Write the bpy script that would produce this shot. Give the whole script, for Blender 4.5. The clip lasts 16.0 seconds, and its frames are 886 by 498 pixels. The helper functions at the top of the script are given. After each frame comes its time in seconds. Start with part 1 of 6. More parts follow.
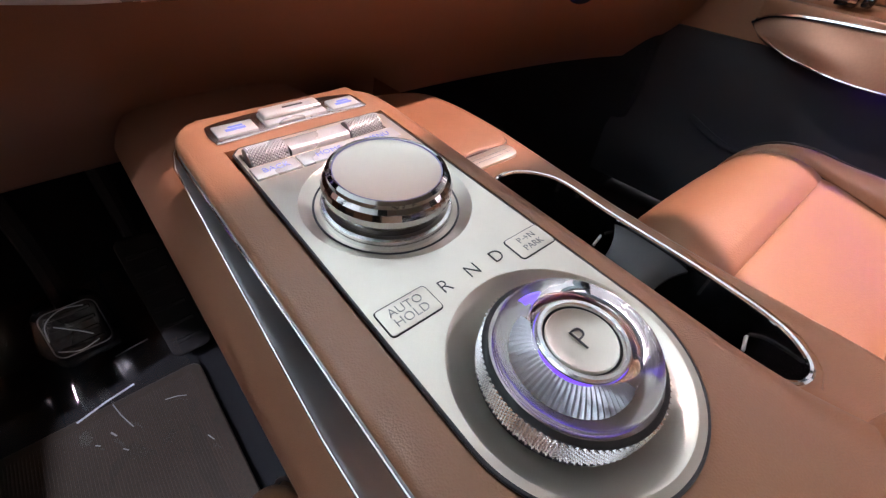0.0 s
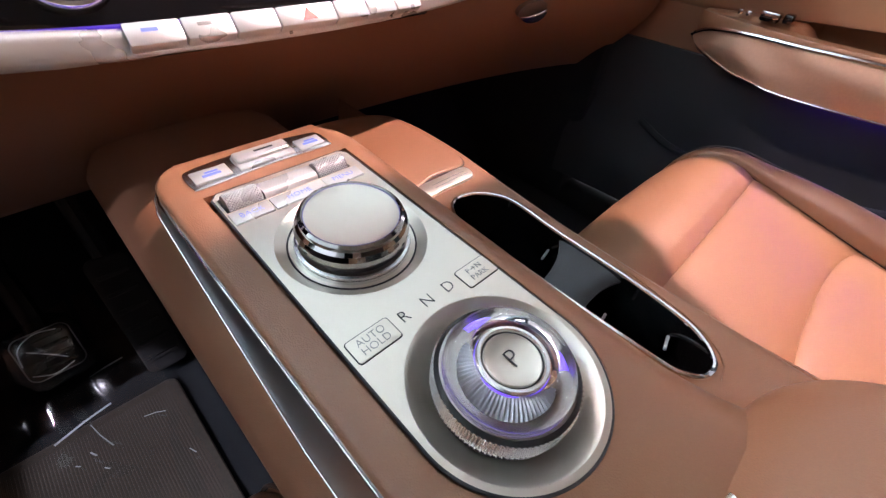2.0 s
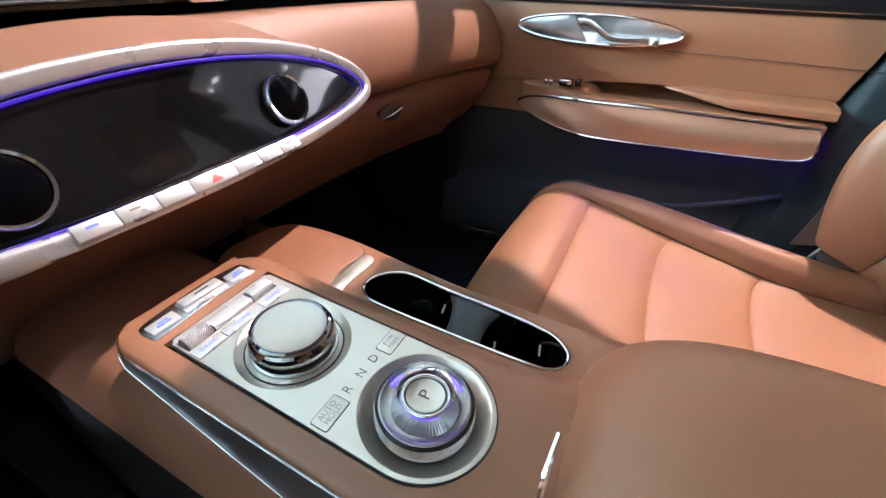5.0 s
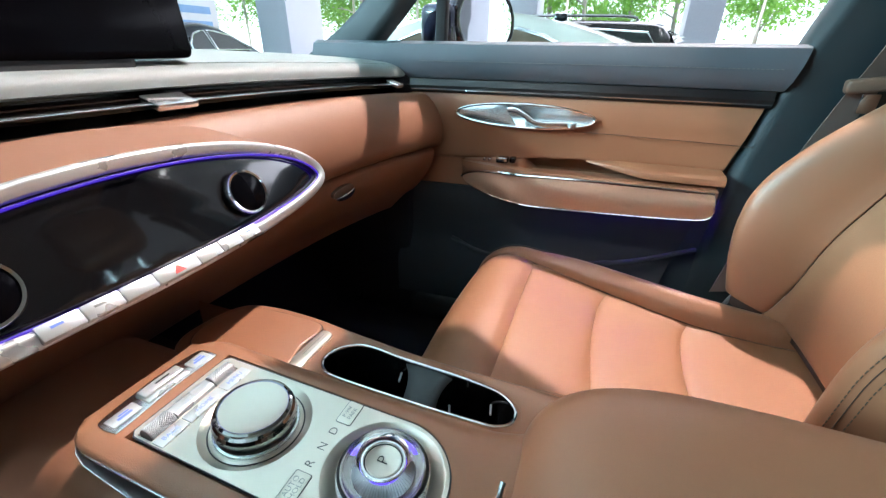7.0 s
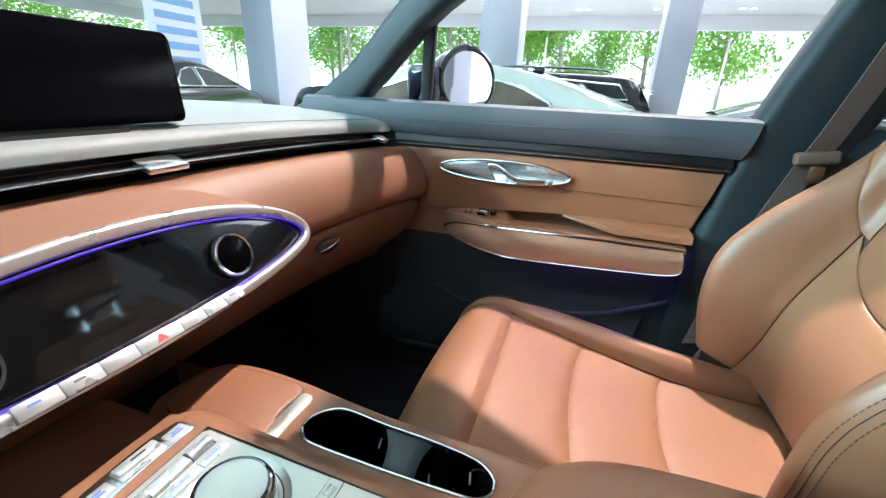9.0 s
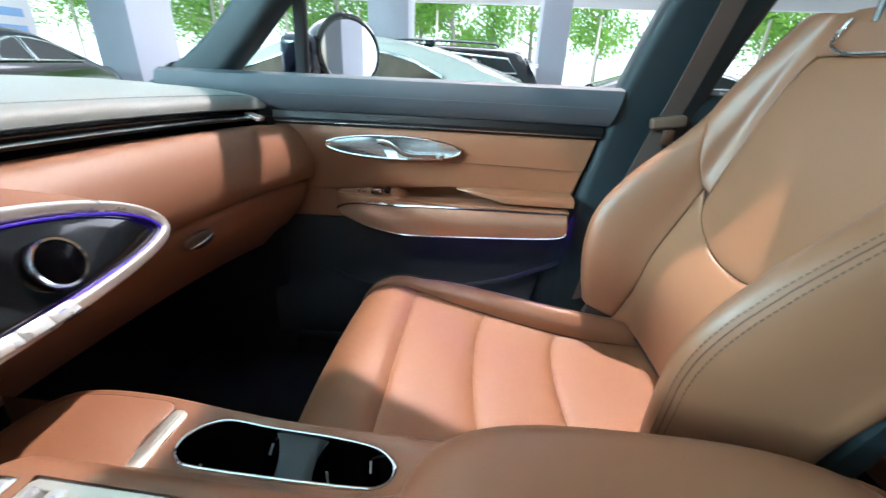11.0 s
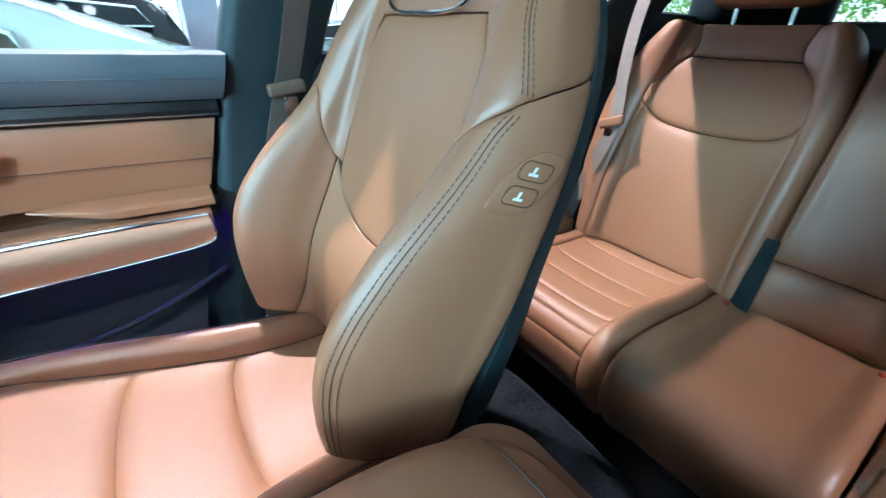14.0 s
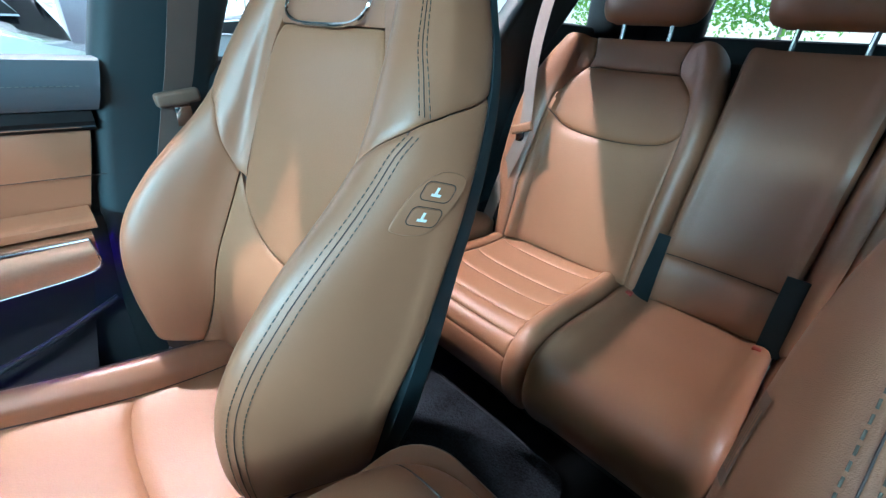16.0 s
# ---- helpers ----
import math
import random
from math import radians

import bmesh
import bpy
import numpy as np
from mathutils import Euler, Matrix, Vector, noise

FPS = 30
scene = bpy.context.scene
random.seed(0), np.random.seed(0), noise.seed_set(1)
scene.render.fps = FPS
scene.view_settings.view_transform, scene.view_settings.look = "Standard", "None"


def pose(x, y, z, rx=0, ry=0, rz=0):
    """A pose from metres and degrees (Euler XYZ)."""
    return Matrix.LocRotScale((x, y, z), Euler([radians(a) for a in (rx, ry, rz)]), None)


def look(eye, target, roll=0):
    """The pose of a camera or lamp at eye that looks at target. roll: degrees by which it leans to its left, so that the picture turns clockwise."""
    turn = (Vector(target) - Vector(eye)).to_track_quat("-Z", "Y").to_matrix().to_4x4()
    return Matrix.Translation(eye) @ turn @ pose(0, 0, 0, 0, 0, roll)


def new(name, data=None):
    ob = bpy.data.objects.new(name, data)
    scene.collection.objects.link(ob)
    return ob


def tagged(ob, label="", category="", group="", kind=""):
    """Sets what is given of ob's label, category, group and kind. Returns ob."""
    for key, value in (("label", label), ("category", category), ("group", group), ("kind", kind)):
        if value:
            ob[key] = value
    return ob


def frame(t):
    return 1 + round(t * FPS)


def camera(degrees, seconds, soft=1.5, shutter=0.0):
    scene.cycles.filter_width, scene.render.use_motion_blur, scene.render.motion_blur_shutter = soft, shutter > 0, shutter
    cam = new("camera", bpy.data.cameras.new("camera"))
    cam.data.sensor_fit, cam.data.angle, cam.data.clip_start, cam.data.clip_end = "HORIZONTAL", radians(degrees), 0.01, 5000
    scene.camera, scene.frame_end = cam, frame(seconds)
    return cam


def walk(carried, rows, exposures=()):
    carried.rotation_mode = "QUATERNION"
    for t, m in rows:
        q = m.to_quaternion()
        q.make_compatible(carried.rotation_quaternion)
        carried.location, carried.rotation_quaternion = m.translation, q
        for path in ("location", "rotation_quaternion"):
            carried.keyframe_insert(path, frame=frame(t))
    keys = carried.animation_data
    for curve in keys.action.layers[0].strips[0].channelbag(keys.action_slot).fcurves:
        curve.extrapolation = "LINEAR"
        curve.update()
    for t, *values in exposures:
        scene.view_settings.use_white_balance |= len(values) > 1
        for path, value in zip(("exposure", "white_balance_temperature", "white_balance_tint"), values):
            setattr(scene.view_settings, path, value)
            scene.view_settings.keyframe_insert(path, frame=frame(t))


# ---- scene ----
cam = camera(94.4, 16.0, soft=1.3, shutter=0.5)
PATH = [
    (0, (-0.087, -0.025, 0.892), (0.942, 1.036, -0.455), 5.4),
    (0.5, (-0.086, -0.027, 0.892), (0.96, 1.019, -0.454), 5.5),
    (1, (-0.085, -0.028, 0.897), (0.982, 0.994, -0.451), 5.8),
    (1.5, (-0.085, -0.031, 0.907), (1.0, 0.97, -0.443), 6.1),
    (2, (-0.089, -0.036, 0.926), (1.02, 0.927, -0.431), 6.5),
    (2.5, (-0.094, -0.038, 0.942), (1.05, 0.89, -0.411), 6.6),
    (3, (-0.101, -0.043, 0.953), (1.092, 0.862, -0.372), 5.5),
    (3.5, (-0.108, -0.049, 0.963), (1.132, 0.817, -0.345), 4.5),
    (4, (-0.114, -0.056, 0.976), (1.202, 0.768, -0.285), 2.9),
    (4.5, (-0.121, -0.066, 0.99), (1.268, 0.711, -0.221), 1.8),
    (7, (-0.154, -0.097, 1.03), (1.529, 0.527, 0.147), 0.8),
    (7.5, (-0.155, -0.091, 1.046), (1.553, 0.526, 0.207), 2.3),
    (8, (-0.157, -0.092, 1.057), (1.581, 0.53, 0.288), 2.1),
    (10.5, (-0.146, -0.11, 1.072), (1.678, 0.21, 0.316), 2.8),
    (11, (-0.132, -0.121, 1.063), (1.694, 0.014, 0.258), 2.6),
    (11.5, (-0.117, -0.144, 1.06), (1.691, -0.21, 0.206), 2.9),
    (12, (-0.097, -0.188, 1.057), (1.674, -0.465, 0.169), 2.6),
    (12.5, (-0.082, -0.22, 1.059), (1.633, -0.716, 0.157), 2.5),
    (13, (-0.067, -0.246, 1.076), (1.558, -0.963, 0.157), 2.0),
    (13.5, (-0.059, -0.268, 1.085), (1.483, -1.138, 0.153), 1.8),
    (14, (-0.051, -0.28, 1.08), (1.398, -1.295, 0.147), 2.1),
    (14.5, (-0.052, -0.287, 1.085), (1.322, -1.402, 0.153), 2.5),
    (15, (-0.053, -0.297, 1.09), (1.253, -1.494, 0.162), 3.0),
    (15.5, (-0.053, -0.303, 1.093), (1.213, -1.544, 0.168), 3.5),
    (16, (-0.055, -0.305, 1.097), (1.186, -1.575, 0.177), 3.8),
]
walk(cam, [(t, look(eye, target, roll)) for t, eye, target, roll in PATH], [(0, 0.46, 6800, 40), (4.5, 0.46, 6300, 27), (8, 0.43, 5900, 12), (10.5, 0.36, 5900, 13), (11.3, 0.32, 5800, 12), (13, 0.56, 5000, 3), (16, 0.58, 5000, 4)])

# ---- world, lights ----
world = bpy.data.worlds.new("showroom_sky")
scene.world = world
world.use_nodes = True
sky = world.node_tree.nodes.new("ShaderNodeTexSky")
sky.sky_type, sky.sun_disc = "NISHITA", False
sky.sun_elevation, sky.sun_rotation = radians(60), radians(211)
world.node_tree.links.new(sky.outputs[0], world.node_tree.nodes["Background"].inputs[0])
world.node_tree.nodes["Background"].inputs[1].default_value = 0.15


def spot(name, eye, target, power, colour, size=0.05, angle=60, blend=0.3):
    data = bpy.data.lights.new(name, "SPOT")
    data.energy, data.color, data.shadow_soft_size = power, colour, size
    data.spot_size, data.spot_blend = radians(angle), blend
    ob = new(name, data)
    ob.matrix_world = look(eye, target)
    return ob


def area(name, eye, target, power, colour, sx, sy):
    data = bpy.data.lights.new(name, "AREA")
    data.energy, data.color, data.shape, data.size, data.size_y = power, colour, "RECTANGLE", sx, sy
    ob = new(name, data)
    ob.matrix_world = look(eye, target)
    return ob


# showroom ceiling: track spots with narrow beams; added fill lamps are noted below
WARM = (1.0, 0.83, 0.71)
spot("ceiling_spot_right", (1.67, -0.30, 3.2), (0.30, -0.20, 0.70), 540, WARM, 0.03, 80, 0.4)
spot("ceiling_spot_left", (-2.2, -1.0, 3.2), (-0.06, -1.02, 0.59), 300, WARM, 0.03, 9, 0.35)
spot("ceiling_spot_door", (-1.04, 1.08, 3.15), (0.75, -0.16, 0.78), 185, WARM, 0.03, 11, 0.8)
# added fill spot that lifts the shaded console deck and seat cushion
spot("fill_spot_ahead", (0.62, 2.6, 3.2), (0.26, -0.12, 0.70), 210, WARM, 0.05, 9, 0.6)
# added cool spot for mat and film, in place of light from the left windows
spot("fill_spot_footwell", (-1.8, -0.6, 3.2), (-0.24, 0.34, 0.36), 320, (0.80, 0.92, 1.0), 0.03, 13, 0.6)
# added areas, out of view overhead, that stand for daylight through the glass
area("daylight_fill_ahead", (-3.0, 5.1, 3.2), (-3.0, 5.1, 0.0), 1400, (0.62, 0.97, 1.0), 4, 1.6)
area("daylight_fill_beside", (8.6, 0.0, 3.2), (8.6, 0.0, 0.0), 560, (0.96, 0.96, 1.0), 5.0, 10)
area("daylight_fill_left", (-4.5, 0.6, 3.2), (-4.5, 0.6, 0.0), 25, (0.75, 0.92, 1.0), 2.0, 4)
sun = bpy.data.lights.new("sun", "SUN")
sun.energy, sun.angle, sun.color = 5.0, radians(0.5), (1.0, 0.96, 0.88)
new("sun", sun).matrix_world = look((-6, -10, 20), (0, 0, 0))

# ---- materials ----


def mat(name, colour, rough=0.5, metal=0.0, vary=0.12, grain=400.0, bump=0.15, bump_size=0.0006, stain=6.0, coat=0.0,
        spec=0.5, aniso=0.0, speckle=False):
    m = bpy.data.materials.new(name)
    m.use_nodes = True
    nt = m.node_tree
    b = nt.nodes["Principled BSDF"]
    b.inputs["Metallic"].default_value = metal
    b.inputs["Coat Weight"].default_value = coat
    b.inputs["Specular IOR Level"].default_value = spec
    b.inputs["Anisotropic"].default_value = aniso
    tc = nt.nodes.new("ShaderNodeTexCoord")
    fine, big = nt.nodes.new("ShaderNodeTexNoise"), nt.nodes.new("ShaderNodeTexNoise")
    fine.inputs["Scale"].default_value, big.inputs["Scale"].default_value = grain, stain
    fine.inputs["Detail"].default_value, big.inputs["Detail"].default_value = 3, 4
    for n in (fine, big):
        nt.links.new(tc.outputs["Object"], n.inputs["Vector"])
    mixn = nt.nodes.new("ShaderNodeMix")
    mixn.data_type = "FLOAT"
    mixn.inputs[0].default_value = 0.6
    nt.links.new(fine.outputs[0], mixn.inputs[2])
    nt.links.new(big.outputs[0], mixn.inputs[3])
    ramp = nt.nodes.new("ShaderNodeValToRGB")
    lo = [max(0.0, c * (1 - vary)) for c in colour]
    hi = [min(1.0, c * (1 + vary)) for c in colour]
    ramp.color_ramp.elements[0].position, ramp.color_ramp.elements[1].position = 0.32, 0.68
    ramp.color_ramp.elements[0].color, ramp.color_ramp.elements[1].color = (*lo, 1), (*hi, 1)
    nt.links.new(mixn.outputs[0], ramp.inputs[0])
    nt.links.new(ramp.outputs[0], b.inputs["Base Color"])
    rr = nt.nodes.new("ShaderNodeMapRange")
    rr.inputs["To Min"].default_value, rr.inputs["To Max"].default_value = max(0.02, rough * 0.85), min(1, rough * 1.15)
    nt.links.new(big.outputs[0], rr.inputs["Value"])
    nt.links.new(rr.outputs[0], b.inputs["Roughness"])
    if bump > 0:
        bp = nt.nodes.new("ShaderNodeBump")
        bp.inputs["Strength"].default_value, bp.inputs["Distance"].default_value = bump, bump_size
        src = fine
        if speckle:
            src = nt.nodes.new("ShaderNodeTexVoronoi")
            src.inputs["Scale"].default_value = grain
            nt.links.new(tc.outputs["Object"], src.inputs["Vector"])
        nt.links.new(src.outputs[0], bp.inputs["Height"])
        nt.links.new(bp.outputs[0], b.inputs["Normal"])
    return m


def glow(name, colour, strength, base=(0.02, 0.02, 0.02)):
    m = bpy.data.materials.new(name)
    m.use_nodes = True
    b = m.node_tree.nodes["Principled BSDF"]
    b.inputs["Base Color"].default_value = (*base, 1)
    b.inputs["Emission Color"].default_value = (*colour, 1)
    b.inputs["Emission Strength"].default_value = strength
    return m


def glass(name, colour=(1, 1, 1), rough=0.0, ior=1.45):
    m = bpy.data.materials.new(name)
    m.use_nodes = True
    b = m.node_tree.nodes["Principled BSDF"]
    b.inputs["Base Color"].default_value = (*colour, 1)
    b.inputs["Roughness"].default_value = rough
    b.inputs["IOR"].default_value = ior
    b.inputs["Transmission Weight"].default_value = 1
    return m


TAN = mat("tan_leather", (0.290, 0.130, 0.067), 0.40, vary=0.07, grain=1400, bump=0.25, bump_size=0.0004, stain=5, spec=0.65, speckle=True)
TAN_DASH = mat("tan_dash_leather", (0.262, 0.121, 0.068), 0.5, vary=0.07, grain=1400, bump=0.25, bump_size=0.0004, stain=4, speckle=True)
TAN_PERF = mat("tan_perforated_leather", (0.300, 0.139, 0.070), 0.46, vary=0.06, grain=500, bump=0.3, bump_size=0.0005, stain=5, speckle=True)
PALE_STITCH = mat("grey_stitching", (0.16, 0.18, 0.18), 0.7, bump=0)
STITCH = mat("dark_green_stitching", (0.075, 0.062, 0.045), 0.7, bump=0)
SEAM = mat("dark_seam_piping", (0.05, 0.03, 0.025), 0.6, bump=0)
TEAL = mat("dark_teal_soft_trim", (0.017, 0.029, 0.034), 0.55, vary=0.15, grain=1500, bump=0.3, bump_size=0.0004, stain=5)
DASHTOP = mat("dark_grey_dash_leather", (0.22, 0.245, 0.24), 0.5, vary=0.12, grain=1300, bump=0.35, bump_size=0.0004, stain=5, speckle=True)
BLACK = mat("gloss_black_plastic", (0.006, 0.006, 0.007), 0.08, vary=0.1, bump=0, coat=0.5)
BLACK_SATIN = mat("satin_black_plastic", (0.008, 0.008, 0.009), 0.32, vary=0.1, bump=0)
DOORTOP = mat("slate_blue_door_leather", (0.082, 0.096, 0.114), 0.5, vary=0.12, grain=1500, bump=0.3, bump_size=0.0004, stain=5)
SADDLE = mat("dark_grey_satin_plastic", (0.05, 0.05, 0.053), 0.34, 0.4, vary=0.1, grain=900, bump=0.05)
DOORLOW = mat("dark_navy_door_plastic", (0.012, 0.016, 0.021), 0.6, vary=0.15, grain=1200, bump=0.3, stain=5)
SCREEN = mat("black_screen_face", (0.002, 0.002, 0.003), 0.15, vary=0.1, bump=0, spec=0.05)
# chrome with the knob's dark reflections put into its base colour
CHROME_DARKENED = mat("chrome_darkened_reflection", (0.34, 0.33, 0.32), 0.07, 1.0, vary=0.05, bump=0, stain=10)
KNURL = mat("dark_knurled_metal", (0.72, 0.71, 0.70), 0.2, 1.0, vary=0.1, bump=0, stain=10)
BOWL = mat("silver_blue_handle_metal", (0.62, 0.68, 0.70), 0.24, 0.85, vary=0.02, grain=1500, bump=0.02, stain=4)
MATTE = mat("matte_black_plastic", (0.012, 0.013, 0.015), 0.6, vary=0.2, grain=900, bump=0.25)
RUBBER = mat("black_rubber", (0.012, 0.012, 0.013), 0.75, vary=0.2, grain=700, bump=0.2)
SILVER = mat("satin_silver_metal", (0.78, 0.72, 0.63), 0.30, 0.8, vary=0.05, grain=2500, bump=0.05, bump_size=0.0001, stain=9)
SILVER_D = mat("brushed_grey_metal", (0.30, 0.30, 0.31), 0.38, 0.9, vary=0.08, grain=1800, bump=0.08, bump_size=0.0001, stain=12)
CHROME = mat("polished_chrome", (0.86, 0.86, 0.87), 0.09, 1.0, vary=0.03, bump=0, stain=10)
SATIN = mat("satin_chrome", (0.78, 0.79, 0.80), 0.24, 1.0, vary=0.04, bump=0, stain=10)
KEYCAP = mat("silver_key_caps", (0.70, 0.71, 0.71), 0.28, 0.6, vary=0.05, grain=2500, bump=0.03, stain=20)
CARPET = mat("black_carpet", (0.010, 0.013, 0.017), 0.95, vary=0.4, grain=900, bump=0.9, bump_size=0.003, stain=8)
CARPET_G = mat("grey_rear_carpet", (0.014, 0.016, 0.02), 0.95, vary=0.95, grain=220, bump=0.9, bump_size=0.003, stain=12, spec=0.1)
MATWOOD = mat("grey_brown_ribbed_mat", (0.062, 0.052, 0.042), 0.5, vary=0.3, grain=260, bump=0.5, bump_size=0.001, stain=9)
FILM = bpy.data.materials.new("clear_plastic_film")
FILM.use_nodes = True
fn = FILM.node_tree
ft, fg, fm, ff_ = [fn.nodes.new(k) for k in ("ShaderNodeBsdfTransparent", "ShaderNodeBsdfGlossy", "ShaderNodeMixShader", "ShaderNodeFresnel")]
fg.inputs["Roughness"].default_value, ff_.inputs[0].default_value = 0.09, 1.8
for a, b in ((ff_.outputs[0], fm.inputs[0]), (ft.outputs[0], fm.inputs[1]), (fg.outputs[0], fm.inputs[2]), (fm.outputs[0], fn.nodes["Material Output"].inputs[0])):
    fn.links.new(a, b)
CRYSTAL = glass("clear_crystal", (1.0, 1.0, 1.0), 0.0, 1.36)
UNDERLIGHT = glow("violet_door_light", (0.10, 0.03, 1.0), 60.0)
PURPLE = glow("violet_ambient_light", (0.06, 0.008, 0.75), 0.5)
VIOLET_SOFT = glow("faint_violet_light", (0.25, 0.2, 1.0), 0.12, (0.3, 0.3, 0.34))
BLUE = glow("blue_key_legend", (0.25, 0.38, 1.0), 0.75)
RED = glow("red_hazard_legend", (1.0, 0.12, 0.1), 0.25, (0.5, 0.05, 0.04))
RED_PLASTIC = mat("dull_red_plastic", (0.30, 0.035, 0.025), 0.45, bump=0)
WHITE_MARK = mat("white_marking", (0.75, 0.77, 0.78), 0.5, bump=0)
GREY_MARK = mat("grey_engraved_marking", (0.27, 0.27, 0.26), 0.5, bump=0)
DARK_MARK = mat("dark_engraved_marking", (0.035, 0.035, 0.04), 0.5, bump=0)
FIN = mat("pale_grey_plastic", (0.45, 0.47, 0.47), 0.3, bump=0)
STRAP = mat("taupe_belt_webbing", (0.19, 0.15, 0.13), 0.7, vary=0.12, grain=900, bump=0.6, bump_size=0.0006, stain=10)
GUIDE = mat("brown_plastic", (0.17, 0.105, 0.075), 0.45, vary=0.06, grain=900, bump=0.1)
BUCKLE = mat("tan_plastic", (0.36, 0.18, 0.10), 0.45, vary=0.06, grain=900, bump=0.1)
HEADLINER = mat("light_grey_headliner", (0.42, 0.40, 0.37), 0.9, vary=0.06, grain=900, bump=0.5)
WHITE = mat("white_painted_wall", (0.78, 0.79, 0.79), 0.6, vary=0.04, grain=60, bump=0.1, stain=0.8)
DARKWALL = mat("low_bounce_dark_wall", (0.06, 0.065, 0.07), 0.5, vary=0.08, grain=60, bump=0.1, stain=0.8)
GREYCOL = mat("pale_grey_column_cladding", (0.42, 0.43, 0.48), 0.35, vary=0.06, grain=40, bump=0.05, stain=0.7)
TILE = mat("polished_floor_tile", (0.66, 0.66, 0.65), 0.12, vary=0.06, grain=20, bump=0.02, stain=0.6)
PAINT_W = mat("pearl_white_car_paint", (0.66, 0.64, 0.58), 0.2, vary=0.02, bump=0, coat=0.8)
PAINT_B = mat("black_car_paint", (0.01, 0.011, 0.013), 0.15, vary=0.1, bump=0, coat=0.8)
PAINT_S = mat("silver_car_paint", (0.50, 0.52, 0.53), 0.2, 0.5, vary=0.03, bump=0, coat=0.8)
PAINT_N = mat("navy_blue_car_paint", (0.012, 0.016, 0.045), 0.15, vary=0.1, bump=0, coat=0.9)
TYRE = mat("tyre_rubber", (0.015, 0.015, 0.015), 0.8, bump=0.2)
TINT = mat("dark_tinted_glass", (0.015, 0.02, 0.022), 0.05, bump=0, coat=0.5)
PALEGLASS = mat("pale_reflecting_car_glass", (0.11, 0.085, 0.062), 0.22, vary=0.5, grain=4, bump=0, stain=3, spec=0.25)
MIRROR = mat("mirror_glass", (0.9, 0.92, 0.93), 0.02, 1.0, vary=0.0, bump=0)
LEAF = mat("green_leaves", (0.11, 0.26, 0.05), 0.6, vary=0.5, grain=8, bump=0, stain=1.5)
ln = LEAF.node_tree
lt, lm = ln.nodes.new("ShaderNodeBsdfTranslucent"), ln.nodes.new("ShaderNodeMixShader")
lt.inputs[0].default_value, lm.inputs[0].default_value = (0.34, 0.62, 0.12, 1), 0.55
ln.links.new(ln.nodes["Principled BSDF"].outputs[0], lm.inputs[1])
ln.links.new(lt.outputs[0], lm.inputs[2])
ln.links.new(lm.outputs[0], ln.nodes["Material Output"].inputs[0])
BARK = mat("pale_birch_bark", (0.35, 0.33, 0.29), 0.8, vary=0.3, grain=20, bump=0.5)
PANE = glass("clear_window_glass", (0.98, 1.0, 0.99), 0.0, 1.02)
LAMPGLOW = glow("lit_ceiling_lamp", (1.0, 0.97, 0.9), 12)
SKY_GLOW = glow("glowing_sky_backdrop", (0.84, 1.0, 0.97), 1.0, (0.6, 0.65, 0.65))
STRIPE_B = mat("pale_blue_banner_stripe", (0.25, 0.42, 0.66), 0.6, bump=0)

# ---- mesh helpers ----
ORIGIN = {}


def thing(name, at, label, category, group="", kind=""):
    ob = new(name)
    ob.empty_display_size = 0.05
    ob.location = at
    ORIGIN[ob.name] = Vector(at)
    return tagged(ob, label, category, group, kind)


def part(name, geo, material, parent=None, label="", smooth=True, category="", kind="", group=""):
    """Links verts and faces, or a bmesh, as one mesh object under a thing or part."""
    me = bpy.data.meshes.new(name)
    if isinstance(geo, bmesh.types.BMesh):
        geo.to_mesh(me)
        geo.free()
    else:
        me.from_pydata([tuple(v) for v in geo[0]], [], geo[1])
    o = ORIGIN.get(parent.name, Vector((0, 0, 0))) if parent else Vector((0, 0, 0))
    if o.length > 0:
        me.transform(Matrix.Translation(-o))
    me.update()
    bm = bmesh.new()
    bm.from_mesh(me)
    bmesh.ops.recalc_face_normals(bm, faces=bm.faces)
    bm.to_mesh(me)
    bm.free()
    if smooth:
        me.polygons.foreach_set("use_smooth", [True] * len(me.polygons))
        me.set_sharp_from_angle(angle=radians(40))
    me.materials.append(material)
    ob = new(name, me)
    if parent:
        ob.parent = parent
        ORIGIN[ob.name] = o
    return tagged(ob, label, category, group, kind)


def move(geo, m):
    return [m @ Vector(v) for v in geo[0]], geo[1]


def join(*geos):
    vs, fs = [], []
    for v, f in geos:
        k = len(vs)
        vs += [Vector(p) for p in v]
        fs += [[i + k for i in q] for q in f]
    return vs, fs


def grid(rows, close_u=False, close_v=False, cap=False):
    """Faces over rows of points. close_u joins the ends of each row, close_v the last row to the first."""
    n, m = len(rows), len(rows[0])
    vs = [Vector(p) for r in rows for p in r]
    fs = []
    for i in range(n if close_v else n - 1):
        for j in range(m if close_u else m - 1):
            a, b = i * m + j, i * m + (j + 1) % m
            c, d = ((i + 1) % n) * m + (j + 1) % m, ((i + 1) % n) * m + j
            fs.append([a, b, c, d])
    if cap:
        fs.append(list(range(m))[::-1])
        fs.append([(n - 1) * m + j for j in range(m)])
    return vs, fs


